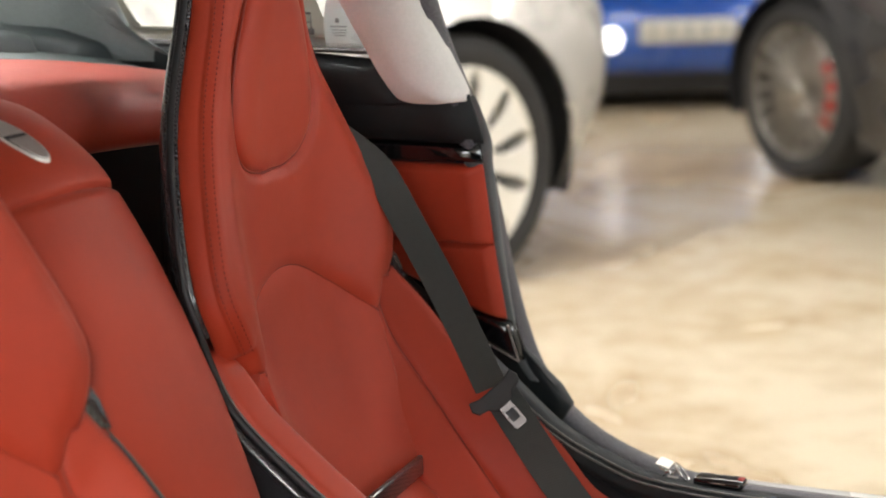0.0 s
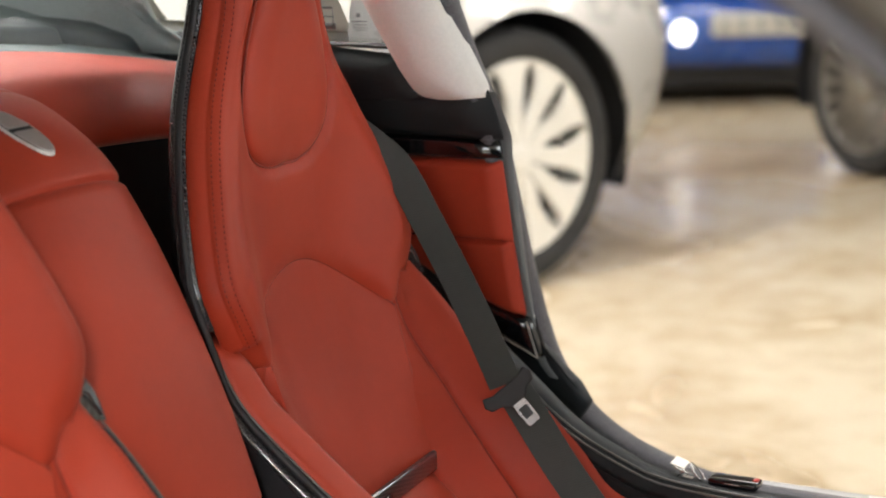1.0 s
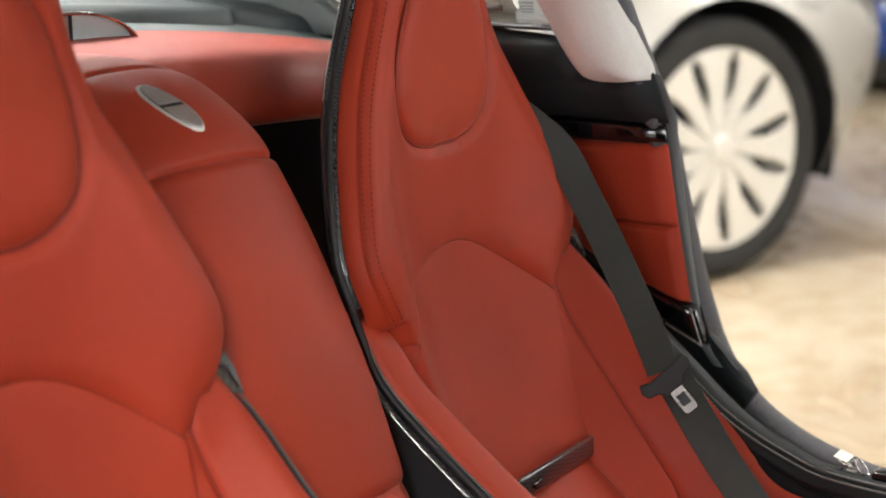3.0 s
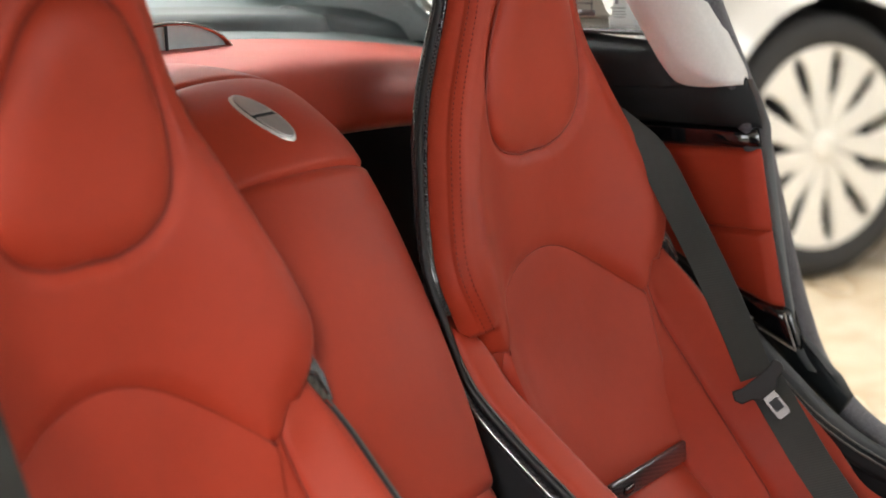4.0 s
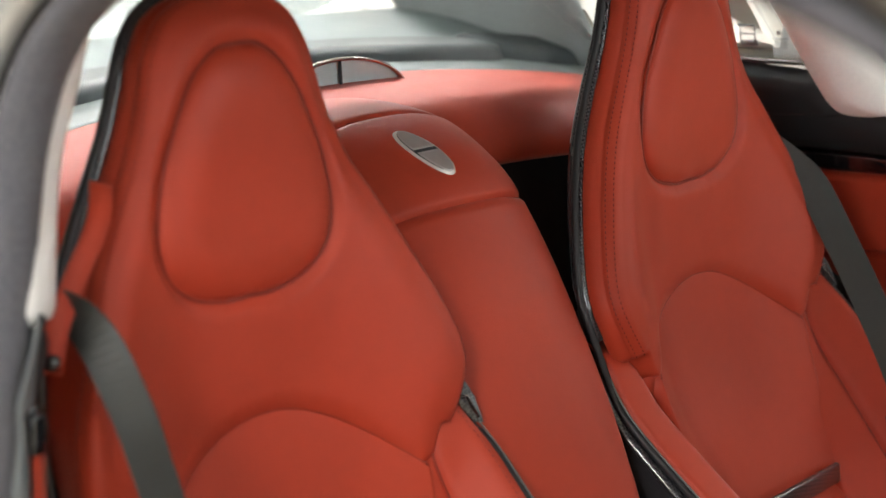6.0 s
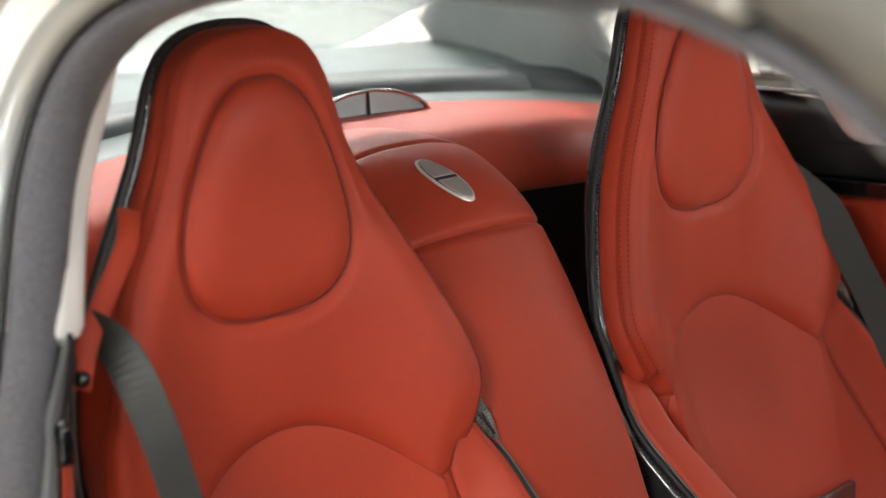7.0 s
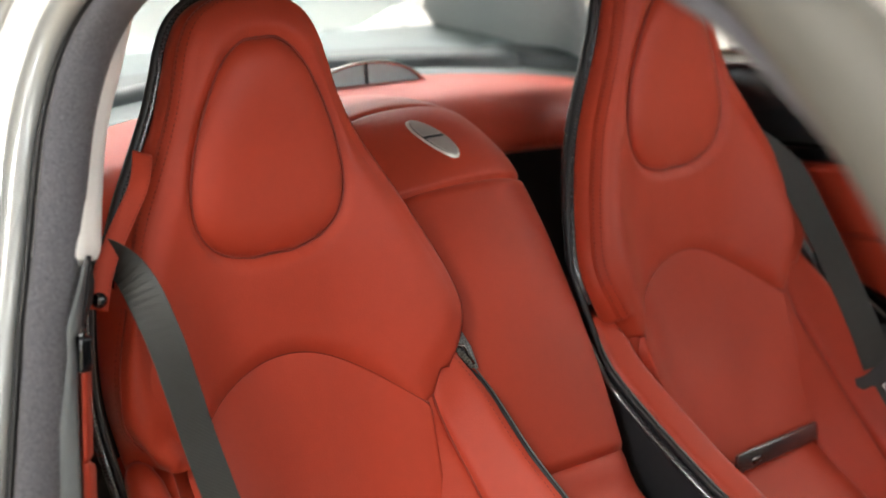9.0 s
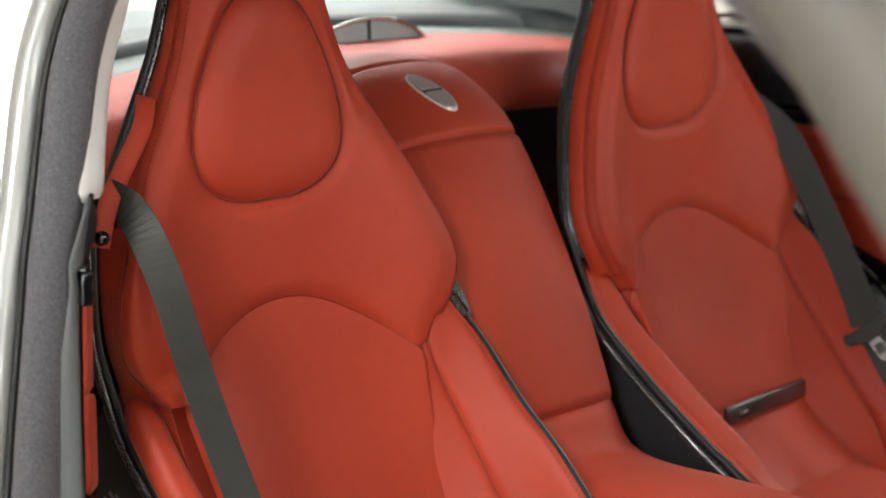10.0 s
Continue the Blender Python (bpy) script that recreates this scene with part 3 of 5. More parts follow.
    # dotted print along the window's lower edge
    dv, df = [], []
    for k in range(3):
        for j in range(120):
            yy, zz, rr = 0.10 + j * 0.0036 + (k % 2) * 0.0018, 0.9335 + k * 0.0032 + (j * 0.0036) * 0.015, 0.0014 - 0.0003 * k
            b = len(dv)
            for a in range(6):
                dv.append((sx * (0.7395 - 0.35 * (zz - 0.8)), yy + rr * math.cos(a * 1.047), zz + rr * math.sin(a * 1.047)))
            df.append(tuple(range(b, b + 6)))
    tagged(part("dotted_border", mesh_of(dv, df, False), RUBBER, g), kind="stuff")
    # the painted rear wing outside the cabin
    wv, wf = [], []
    ys, xs = np.linspace(0.02, 1.55, 20), np.linspace(0, 1, 12)
    for yy in ys:
        for t in xs:
            wv.append((sx * (0.748 + 0.19 * math.sin(t * math.pi / 2) - 0.03 * max(0, yy - 1.2)), yy, 0.915 - 0.02 * abs(yy - 0.7) - 0.45 * (1 - math.cos(t * math.pi / 2))))
    for i in range(19):
        for j in range(11):
            wf.append((i * 12 + j, i * 12 + j + 1, (i + 1) * 12 + j + 1, (i + 1) * 12 + j))
    part("rear_wing", mesh_of(wv, wf), PAINT, car, "silver painted rear wing")
    # inner lining of the rear pillar
    side_panel("rear_pillar_lining", [(0.40, 0.90), (0.50, 0.95), (0.53, 1.05), (0.34, 1.13), (0.30, 1.21), (0.55, 1.215), (0.80, 1.16), (0.95, 1.03), (0.93, 0.985), (0.80, 0.935), (0.60, 0.90)], 0.735, LINING, sx, car, 0.02, 0.05, "grey suede rear pillar lining")

# stickers inside the far quarter window: plain bars where the print cannot be read
gw = next(o for o in car.children if o.name == "quarter_window")
for y0, z0, w, h in ((0.196, 0.985, 0.030, 0.0035), (0.196, 0.972, 0.030, 0.002), (0.196, 0.958, 0.030, 0.009), (0.183, 0.972, 0.002, 0.028), (0.209, 0.972, 0.002, 0.028),
                     (0.140, 0.975, 0.006, 0.006), (0.140, 0.966, 0.026, 0.002), (0.140, 0.961, 0.022, 0.0015), (0.140, 0.957, 0.024, 0.0015), (0.140, 0.953, 0.018, 0.0015)):
    part("sticker_bar", block(0.0006, w, h, 0, at=(0.7385 - 0.35 * (z0 - 0.8), y0, z0)), PAPER, gw, "grey printed sticker")

# roof between the rails
rv, rf = [], []
for yy, zz in ((-0.66, 1.222), (-0.5, 1.235), (-0.2, 1.24), (0.1, 1.23), (0.44, 1.185)):
    for t in np.linspace(-1, 1, 13):
        rv.append((0.62 * t, yy, zz - 0.03 * t * t))
n5 = 5
for i in range(n5 - 1):
    for j in range(12):
        rf.append((i * 13 + j, i * 13 + j + 1, (i + 1) * 13 + j + 1, (i + 1) * 13 + j))
roof = part("roof", mesh_of(rv, rf), PAINT, car, "silver painted roof")
part("headlining", mesh_of([(x, y, z - 0.02) for x, y, z in rv], [f[::-1] for f in rf]), LINING, car, "grey suede headlining")

# rear window, deck behind it
gv = [(0.50 * t, y, z) for y, z in ((0.445, 1.165), (0.56, 1.13), (0.75, 1.075), (0.97, 0.995)) for t in np.linspace(-1, 1, 7)]
gf = [(i * 7 + j, i * 7 + j + 1, (i + 1) * 7 + j + 1, (i + 1) * 7 + j) for i in range(3) for j in range(6)]
gl = part("rear_window", mesh_of(gv + [(x, y + 0.001, z + 0.004) for x, y, z in gv], [f[::-1] for f in gf] + [tuple(28 + k for k in f) for f in gf]), GLASS, car, "sloping rear window glass")
gl.visible_shadow = False
dv = [((0.92 - 0.14 * max(0, y - 1.2)) * t, y, z - 0.10 * abs(t) ** 14) for y, z in ((0.93, 0.985), (1.02, 1.015), (1.14, 1.045), (1.28, 1.066), (1.42, 1.076), (1.52, 1.06), (1.60, 0.93), (1.63, 0.5)) for t in np.linspace(-1, 1, 17)]
part("rear_deck", mesh_of(dv, [(i * 17 + j, i * 17 + j + 1, (i + 1) * 17 + j + 1, (i + 1) * 17 + j) for i in range(7) for j in range(16)]), PAINT, car, "silver painted rear deck")


# the rear shelf: red leather front, grey leather behind
def crown(x):
    return -0.14 * x * x


def shelf_surface(uv):
    """u across, v along the shelf's run from the lower edge of its red front to the rear window."""
    prof = curve([(0.250, 0.80), (0.256, 0.85), (0.276, 0.897), (0.315, 0.928), (0.37, 0.944), (0.44, 0.953), (0.55, 0.963), (0.75, 0.980), (0.9, 0.997), (1.0, 1.008)], 200)
    s = np.r_[0, np.cumsum(np.linalg.norm(np.diff(prof, axis=0), axis=1))]
    y, z = np.interp(uv[:, 1], s, prof[:, 0]), np.interp(uv[:, 1], s, prof[:, 1])
    return np.stack([uv[:, 0], y - 0.10 * uv[:, 0] ** 2, z + crown(uv[:, 0]) * (1 - 0.85 * step(0.5, 0.85, y))], 1)


part("red_shelf_front", pillow(mirrored([(0, 0.345), (0.2, 0.342), (0.45, 0.325), (0.60, 0.29), (0.68, 0.22), (0.69, 0.10), (0.66, 0.08), (0.3, 0.058), (0, 0.05)]), shelf_surface, 0.006, 0.02, ((0.002, 0.006), (0, 0.03)), 26, (0, 0.17), 1, None, 220), RED, car, "red leather front of the rear shelf")
part("grey_shelf", pillow(mirrored([(0, 0.348), (0.2, 0.345), (0.45, 0.328), (0.62, 0.29), (0.70, 0.30), (0.70, 0.75), (0.6, 0.81), (0, 0.815)]), shelf_surface, 0.004, 0.02, ((0.002, 0.006), (0, 0.03)), 20, (0, 0.55), 1, None, 200), GREY, car, "grey leather rear shelf")
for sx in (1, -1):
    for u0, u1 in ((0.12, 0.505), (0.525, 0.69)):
        part("shelf_pad", pillow([(sx * u0, 0.44), (sx * u1, 0.415), (sx * u1, 0.50), (sx * u0, 0.53)], shelf_surface, 0.026, 0.024, ((0.002, 0.006), (0, 0.02)), 14, None, 1), SHADED_GREY, car, "grey leather shelf pad")
part("bulkhead", block(1.44, 0.03, 0.85, 0.005, at=(0, 0.33, 0.42)), CARPET, car, "black carpeted bulkhead")
part("cabin_floor", block(1.5, 2.2, 0.03, 0.005, at=(0, -0.75, 0.17)), CARPET, car, "black carpet floor")
# unseen block across the cabin's front, added to cut low light from ahead
part("front_light_block", block(1.44, 0.16, 0.74, 0.05, 4, at=(0, -1.32, 0.56)), BLACK, car, "unseen black leather block, added to stop low front light")
# glazed hood on the shelf with a bright rim
HOOD = (0.085, 0.435, 0.928)
hv, hf = [], []
for i, b in enumerate(np.linspace(-0.1, math.pi / 2, 14)):
    for j, a in enumerate(np.linspace(math.pi, 2 * math.pi, 33)):
        hv.append((HOOD[0] - 0.125 * math.cos(b) * math.cos(a), HOOD[1] - 0.075 * math.cos(b) * math.sin(a), HOOD[2] + 0.062 * math.sin(b)))
for i in range(13):
    for j in range(32):
        hf.append((i * 33 + j, i * 33 + j + 1, (i + 1) * 33 + j + 1, (i + 1) * 33 + j))
hood = part("shelf_hood", mesh_of(hv, hf), SMOKED, car, "glossy dark hood on the rear shelf")
rim = np.array([(HOOD[0] - 0.127 * math.cos(a), HOOD[1], HOOD[2] + 0.063 * math.sin(a)) for a in np.linspace(0.01, math.pi - 0.01, 40)])
part("hood_rim", sweep(rim, ring(0.003, 0.006, 10), (0, 1, 0)), CHROME, hood, "bright chrome rim")
part("hood_glass", mesh_of([(HOOD[0] - 0.125 * r * math.cos(a), HOOD[1] + 0.004, HOOD[2] + 0.061 * r * math.sin(a)) for a in np.linspace(0, math.pi, 33) for r in (0.0, 0.5, 1.0)],
     [(k * 3 + q, k * 3 + q + 1, k * 3 + q + 4, k * 3 + q + 3) for k in range(32) for q in range(2)]), PALE_GLAZE, hood, "pale glazed front of the hood")
part("hood_bar", sweep(np.array([(HOOD[0] + 0.004, HOOD[1] - 0.001, HOOD[2] + 0.061 * k) for k in (0.0, 0.3, 0.6, 1.0)]), ring(0.0022, 0.0022, 8), (0, 1, 0)), PLASTIC, hood, "thin dark bar")

# ---- centre console between the seats ----
console = thing("centre_console", "padded red leather console between the seats with an oval switch", "console", (0, 0, 0.2))
LOWER = Matrix.Translation((0, 0, -0.2))
CONSOLE_RUN = [(-0.75, 0.375), (-0.5, 0.392), (-0.30, 0.398), (-0.17, 0.396), (-0.105, 0.405), (-0.078, 0.435), (-0.055, 0.50), (-0.012, 0.605), (0.06, 0.745), (0.118, 0.834), (0.155, 0.876), (0.215, 0.916), (0.265, 0.934), (0.34, 0.944), (0.45, 0.946)]
run = curve(CONSOLE_RUN, 400)
run_s = np.r_[0, np.cumsum(np.linalg.norm(np.diff(run, axis=0), axis=1))]


def run_at(z=None, y=None):
    k = np.argmin(np.abs(run[:, 1] - z) + (run[:, 0] < -0.1) * 9) if z is not None else np.argmin(np.abs(run[:, 0] - y))
    return run_s[k]


def console_surface(uv):
    y, z = np.interp(uv[:, 1], run_s, run[:, 0]), np.interp(uv[:, 1], run_s, run[:, 1])
    t = np.stack([np.gradient(run[:, 0], run_s), np.gradient(run[:, 1], run_s)], 1)
    ty, tz = np.interp(uv[:, 1], run_s, t[:, 0]), np.interp(uv[:, 1], run_s, t[:, 1])
    drop = 0.022 * (np.abs(uv[:, 0]) / 0.12) ** 2.6
    return np.stack([uv[:, 0] - 0.005, y + drop * tz, z - drop * ty], 1)


def console_pad(name, s0, s1, half0, half1, label="", h=0.006):
    e = 0.001
    o = []
    for k in range(16):
        o.append((half0 - 2 * half0 * k / 16, s0 + e))
    for k in range(40):
        o.append((-half0 - (half1 - half0) * k / 40, s0 + e + (s1 - s0 - 2 * e) * k / 40))
    for k in range(16):
        o.append((-half1 + 2 * half1 * k / 16, s1 - e))
    for k in range(40):
        o.append((half1 - (half1 - half0) * k / 40, s1 - e - (s1 - s0 - 2 * e) * k / 40))
    return part(name, pillow(o, console_surface, h, 0.010, ((0.004, 0.004), (0.006, 0.012), (0.006, 0.12)), 22, None, 1, None, 0, False), RED, console, label, LOWER)


S_LOW, S_EDGE, S_SEAM = run_at(z=0.462), run_at(z=0.838), run_at(y=0.262)
console_pad("tunnel_pad", 0.02, S_LOW, 0.105, 0.110, "red leather tunnel cover")
console_pad("back_pad", S_LOW, S_EDGE, 0.112, 0.122, "red leather console back")
console_pad("top_pad", S_EDGE, S_SEAM, 0.122, 0.112, "red leather console top")
console_pad("shelf_bridge", S_SEAM, run_s[-1] - 0.01, 0.116, 0.18, "red leather bridge to the shelf")
# the oval switch: bright ring, two metal halves
s_mid = (run_at(y=0.148) + run_at(y=0.214)) / 2 + 0.001


def oval(a, b, n=40, u0=-0.003):
    return [(u0 + a * math.cos(k) - 0.26 * b * math.sin(k), s_mid + b * math.sin(k)) for k in np.linspace(0, 2 * math.pi, n, endpoint=False)]


switch = part("oval_switch", pillow(oval(0.0246, 0.0492), console_surface, 0.0084, 0.0012, ((0.0, 0.004),), 6, None, 1), PALE_METAL, console, "oval metal switch in a bright ring", LOWER)
part("switch_gap", pillow(oval(0.0220, 0.0462), console_surface, 0.0088, 0.0008, ((0.0, 0.002),), 6, None, 1), PLASTIC, switch)
for sg in (1, -1):
    half = [(-0.003 + 0.0196 * math.cos(k) - 0.26 * sg * (0.0430 * math.sin(k) - 0.0005), s_mid + sg * (0.0430 * math.sin(k) - 0.0005)) for k in np.linspace(0, math.pi, 24)]
    part("switch_half", pillow(half, console_surface, 0.0100, 0.0012, ((0.0, 0.002),), 6, None, 1, None, 0, False), BRUSHED, switch)


# ---- the bucket seats ----
def seat_y(u, z):
    def run_of(zs, vs):
        return sum(np.interp(z + d, zs, vs) for d in np.linspace(-0.06, 0.06, 13)) / 13
    y = run_of([0.30, 0.50, 0.585, 0.68, 0.78, 0.88, 0.97, 1.05, 1.15], [-0.069, 0.0097, 0.0442, 0.0655, 0.076, 0.0769, 0.0704, 0.0639, 0.074])
    wing = run_of([0.35, 0.50, 0.62, 0.78, 0.95, 1.10], [0.05, 0.068, 0.0777, 0.0549, 0.0244, -0.0049])
    start = run_of([0.48, 0.58, 0.85], [0.075, 0.1076, 0.0846])
    return y - wing * sum(step(start, 0.2579, np.abs(u) + d) for d in np.linspace(-0.045, 0.045, 9)) / 9


def seat_surface(uv):
    return np.stack([uv[:, 0], seat_y(uv[:, 0], uv[:, 1]), uv[:, 1]], 1)


BACK_HALF = [(0, 1.117), (0.04, 1.113), (0.071, 1.098), (0.089, 1.07), (0.1, 1.033), (0.115, 0.983), (0.1395, 0.929), (0.1711, 0.8761), (0.206, 0.8085), (0.232, 0.7495), (0.2431, 0.705), (0.2302, 0.6677), (0.2014, 0.625), (0.1804, 0.5874), (0.1594, 0.6017), (0.1274, 0.6282), (0.0872, 0.6533), (0.0437, 0.6712), (0, 0.6773)]
PAD_HALF = [(0, 1.0763), (0.0294, 1.0727), (0.0605, 1.0476), (0.0878, 0.9985), (0.1089, 0.9422), (0.1175, 0.8879), (0.1076, 0.8459), (0.0777, 0.8188), (0.035, 0.8073), (0, 0.8073)]
LUMBAR_HALF = [(0, 0.6793), (0.044700000000000004, 0.6732), (0.0882, 0.6553), (0.12840000000000001, 0.6302), (0.1604, 0.6037), (0.1814, 0.5834), (0.178, 0.54), (0.166, 0.45), (0.160, 0.372), (0.1, 0.352), (0, 0.348)]
BOLSTER = [  # inner seam, crest, outer edge
    ((0.187, 0.023, 0.633), (0.207, 0.025, 0.635), (0.234, 0.034, 0.670)),
    ((0.171, -0.002, 0.594), (0.193, 0.008, 0.593), (0.241, 0.004, 0.633)),
    ((0.152, -0.018, 0.531), (0.200, -0.010, 0.541), (0.251, -0.034, 0.589)),
    ((0.143, -0.036, 0.451), (0.203, -0.054, 0.476), (0.258, -0.095, 0.516)),
    ((0.146, -0.055, 0.379), (0.203, -0.105, 0.403), (0.258, -0.166, 0.457)),
    ((0.157, -0.096, 0.303), (0.209, -0.160, 0.321), (0.254, -0.241, 0.384)),
    ((0.163, -0.170, 0.239), (0.212, -0.221, 0.241), (0.242, -0.318, 0.317)),
    ((0.165, -0.480, 0.230), (0.216, -0.490, 0.250), (0.243, -0.490, 0.301)),
]

NEAR_LEFT = [
    ((0.182, 0.010, 0.605), (0.210, 0.022, 0.600), (0.224, 0.092, 0.600)),
    ((0.176, 0.000, 0.575), (0.212, 0.006, 0.575), (0.226, 0.080, 0.585)),
    ((0.168, -0.006, 0.520), (0.212, -0.014, 0.525), (0.230, 0.060, 0.550)),
    ((0.165, -0.012, 0.440), (0.210, -0.040, 0.465), (0.236, 0.010, 0.505)),
    ((0.165, -0.027, 0.370), (0.208, -0.062, 0.395), (0.238, -0.050, 0.450)),
    ((0.165, -0.075, 0.295), (0.208, -0.120, 0.320), (0.238, -0.130, 0.395)),
    ((0.165, -0.160, 0.235), (0.214, -0.215, 0.255), (0.238, -0.260, 0.335)),
    ((0.165, -0.480, 0.230), (0.216, -0.490, 0.250), (0.238, -0.490, 0.302)),
]
FAR_LEFT = [
    ((0.182, 0.000, 0.628), (0.215, 0.062, 0.632), (0.242, 0.066, 0.658)),
    ((0.174, -0.005, 0.585), (0.216, 0.013, 0.596), (0.250, 0.025, 0.622)),
    ((0.168, 0.000, 0.520), (0.212, -0.017, 0.554), (0.251, -0.006, 0.569)),
    ((0.165, -0.006, 0.440), (0.213, -0.075, 0.504), (0.252, -0.063, 0.515)),
    ((0.165, -0.027, 0.370), (0.216, -0.149, 0.445), (0.255, -0.141, 0.454)),
    ((0.165, -0.075, 0.295), (0.216, -0.219, 0.393), (0.254, -0.216, 0.398)),
    ((0.165, -0.160, 0.235), (0.217, -0.293, 0.331), (0.251, -0.310, 0.343)),
    ((0.165, -0.480, 0.230), (0.216, -0.490, 0.250), (0.243, -0.490, 0.302)),
]


def loft(a, b, bulge, n=70, k=22):
    """A padded strip between two edges, swelling between them."""
    a, b = curve(a, n), curve(b, n)
    ta = np.gradient(a, axis=0)
    nn = np.cross(ta, b - a)
    nn /= np.linalg.norm(nn, axis=1, keepdims=True) + 1e-9
    verts, faces = [], []
    for i in range(n):
        fade = min(1, (i + 0.3) / 5, (n - i - 0.7) / 5)
        for j in range(k):
            t = j / (k - 1)
            h = bulge * (1 - abs(2 * t - 1) ** 6) * fade ** 0.5
            verts.append(a[i] + (b[i] - a[i]) * t + nn[i] * h)
    for i in range(n - 1):
        for j in range(k - 1):
            faces.append((i * k + j, i * k + j + 1, (i + 1) * k + j + 1, (i + 1) * k + j))
    return verts, faces


def bucket_seat(x, left, label):
    st = thing("bucket_seat", label, "car seat", (x, 0, 0.19), "front seats")
    up = Matrix.Translation((0, 0, -0.19))
    pad_line = curve(mirrored(PAD_HALF), 160, True)

    def groove(uv):
        return 0.0085 * np.exp(-(edge_distance(uv, pad_line) / 0.009) ** 2)

    roll = ((0.005, 0.0015), (0.0095, 0.005), (0.0125, 0.0095), (0.0145, 0.0155), (0.0155, 0.0205), (0.0140, 0.0222), (0.0160, 0.0240), (0.0170, 0.034), (0.0170, 0.043), (0.0130, 0.048))
    back = part("backrest", pillow(mirrored(BACK_HALF), seat_surface, 0.008, 0.026, roll, 44, (0, 0.86), 1, groove, 240, True, (0.004, 0.09), lambda o: np.where((left is NEAR_LEFT) & (o[:, 0] < -0.12), 0.25 + 0.75 * step(0.80, 0.87, o[:, 1]), 1.0) * np.where((o[:, 1] < 0.69) & (np.abs(o[:, 0]) < 0.185), 0.02, np.where(o[:, 1] < 0.63, 0.35, 1.0)), True), RED, st, "red leather backrest cover", up)
    part("head_pad", pillow(mirrored(PAD_HALF), seat_surface, 0.021, 0.050, ((-0.001, 0.003), (-0.002, 0.012)), 26, (0, 0.925), 1, None, 140), RED, st, "raised red leather head pad", up)
    part("lumbar_panel", pillow(mirrored(LUMBAR_HALF), seat_surface, 0.0022, 0.030, ((0.0006, 0.003), (0.0006, 0.015)), 40, (0, 0.52), 1, None, 220, True, (0.002, 0.07), None, True), RED, st, "smooth red leather lumbar panel", up)
    # two rows of stitches along the side seam of the backrest
    o = curve(mirrored(BACK_HALF), 600, True)
    tang = np.roll(o, -1, 0) - np.roll(o, 1, 0)
    out = np.stack([-tang[:, 1], tang[:, 0]], 1)
    out /= np.linalg.norm(out, axis=1, keepdims=True)
    for off, bk in ((0.0108, 0.0062), (0.0150, 0.0158)):
        q = o + out * off
        nn = normals_of(seat_surface, q)
        p = seat_surface(q) - nn * bk
        keep = [i for i in range(600) if o[i, 1] > 0.60 or abs(o[i, 0]) > 0.2]
        for side in (1, -1):
            ids = [i for i in keep if o[i, 0] * side > 0 and not (side < 0 and left is NEAR_LEFT and o[i, 1] < 0.80) and not (o[i, 1] < 0.69 and abs(o[i, 0]) < 0.205)]
            ids.sort(key=lambda i: -o[i, 1])
            outward = np.stack([out[ids, 0], np.zeros(len(ids)), out[ids, 1]], 1) - 0.4 * np.array([0, 1, 0])
            tagged(part("stitching", dashes(p[ids], outward, 0.0040, 0.0030, 0.0015, 0.0012), THREAD, back, "dark red stitches", None), kind="stuff")
    # side bolsters: an inner and an outer leather strip on each side
    for sg in (1, -1):
        rows = [[(sg * u, y, z) for u, y, z in r] for r in (BOLSTER if sg > 0 else left)]
        a, b, c = ([r[i] for r in rows] for i in range(3))
        edge = [r[0][0] + 0.006 if sg > 0 else -0.150 for r in rows]
        a = [(e, float(seat_y(np.array([e]), np.array([r[0][2]]))[0]) + 0.008, r[0][2]) if i < 5 else r[0] for i, (e, r) in enumerate(zip(edge, rows))]
        wrap = 0.008 if sg < 0 and left is FAR_LEFT else 0.016
        rim_line = [(r[2][0] + sg * wrap, r[2][1] + 0.010, r[2][2] - 0.010) for r in rows]
        for nm, e0, e1, bl in (("bolster_inside", a, b, -0.005 if sg > 0 else 0.009), ("bolster_outside", b, c if wrap > 0.01 else rim_line, -0.007 if sg > 0 else 0.006 if left is NEAR_LEFT else -0.008)):
            v, f = loft(e0, e1, -sg * bl)
            part(nm, mesh_of(v, f if sg < 0 else [q[::-1] for q in f]), RED, st, "red leather side bolster", up)
        if wrap > 0.01:
            v, f = loft(c, rim_line, -sg * 0.006)
            part("bolster_wrap", mesh_of(v, f if sg < 0 else [q[::-1] for q in f]), RED, st, "red leather bolster edge", up)
        ed = curve(rim_line, 80)
        part("shell_flank", mesh_of([tuple(p) for p in ed] + [(p[0] + sg * 0.012, p[1] + 0.02, p[2] - 0.03) for p in ed] + [(sg * 0.262, p[1] + 0.06, 0.19) for p in ed],
             [((k * 80 + i), (k * 80 + i + 1), ((k + 1) * 80 + i + 1), ((k + 1) * 80 + i)) for k in range(2) for i in range(79)]), CARPET, st, "dark seat flank", up)
        if sg < 0 and left is FAR_LEFT:
            gusset = lathe([(0.0, -0.05), (0.018, -0.044), (0.032, -0.026), (0.036, 0.0), (0.032, 0.026), (0.018, 0.044), (0.0, 0.05)], 20, "z")
            part("gusset", gusset, RED, st, "red leather padding", up @ pose(-0.186, 0.030, 0.572) @ Matrix.Diagonal((0.65, 0.6, 0.8, 1)))
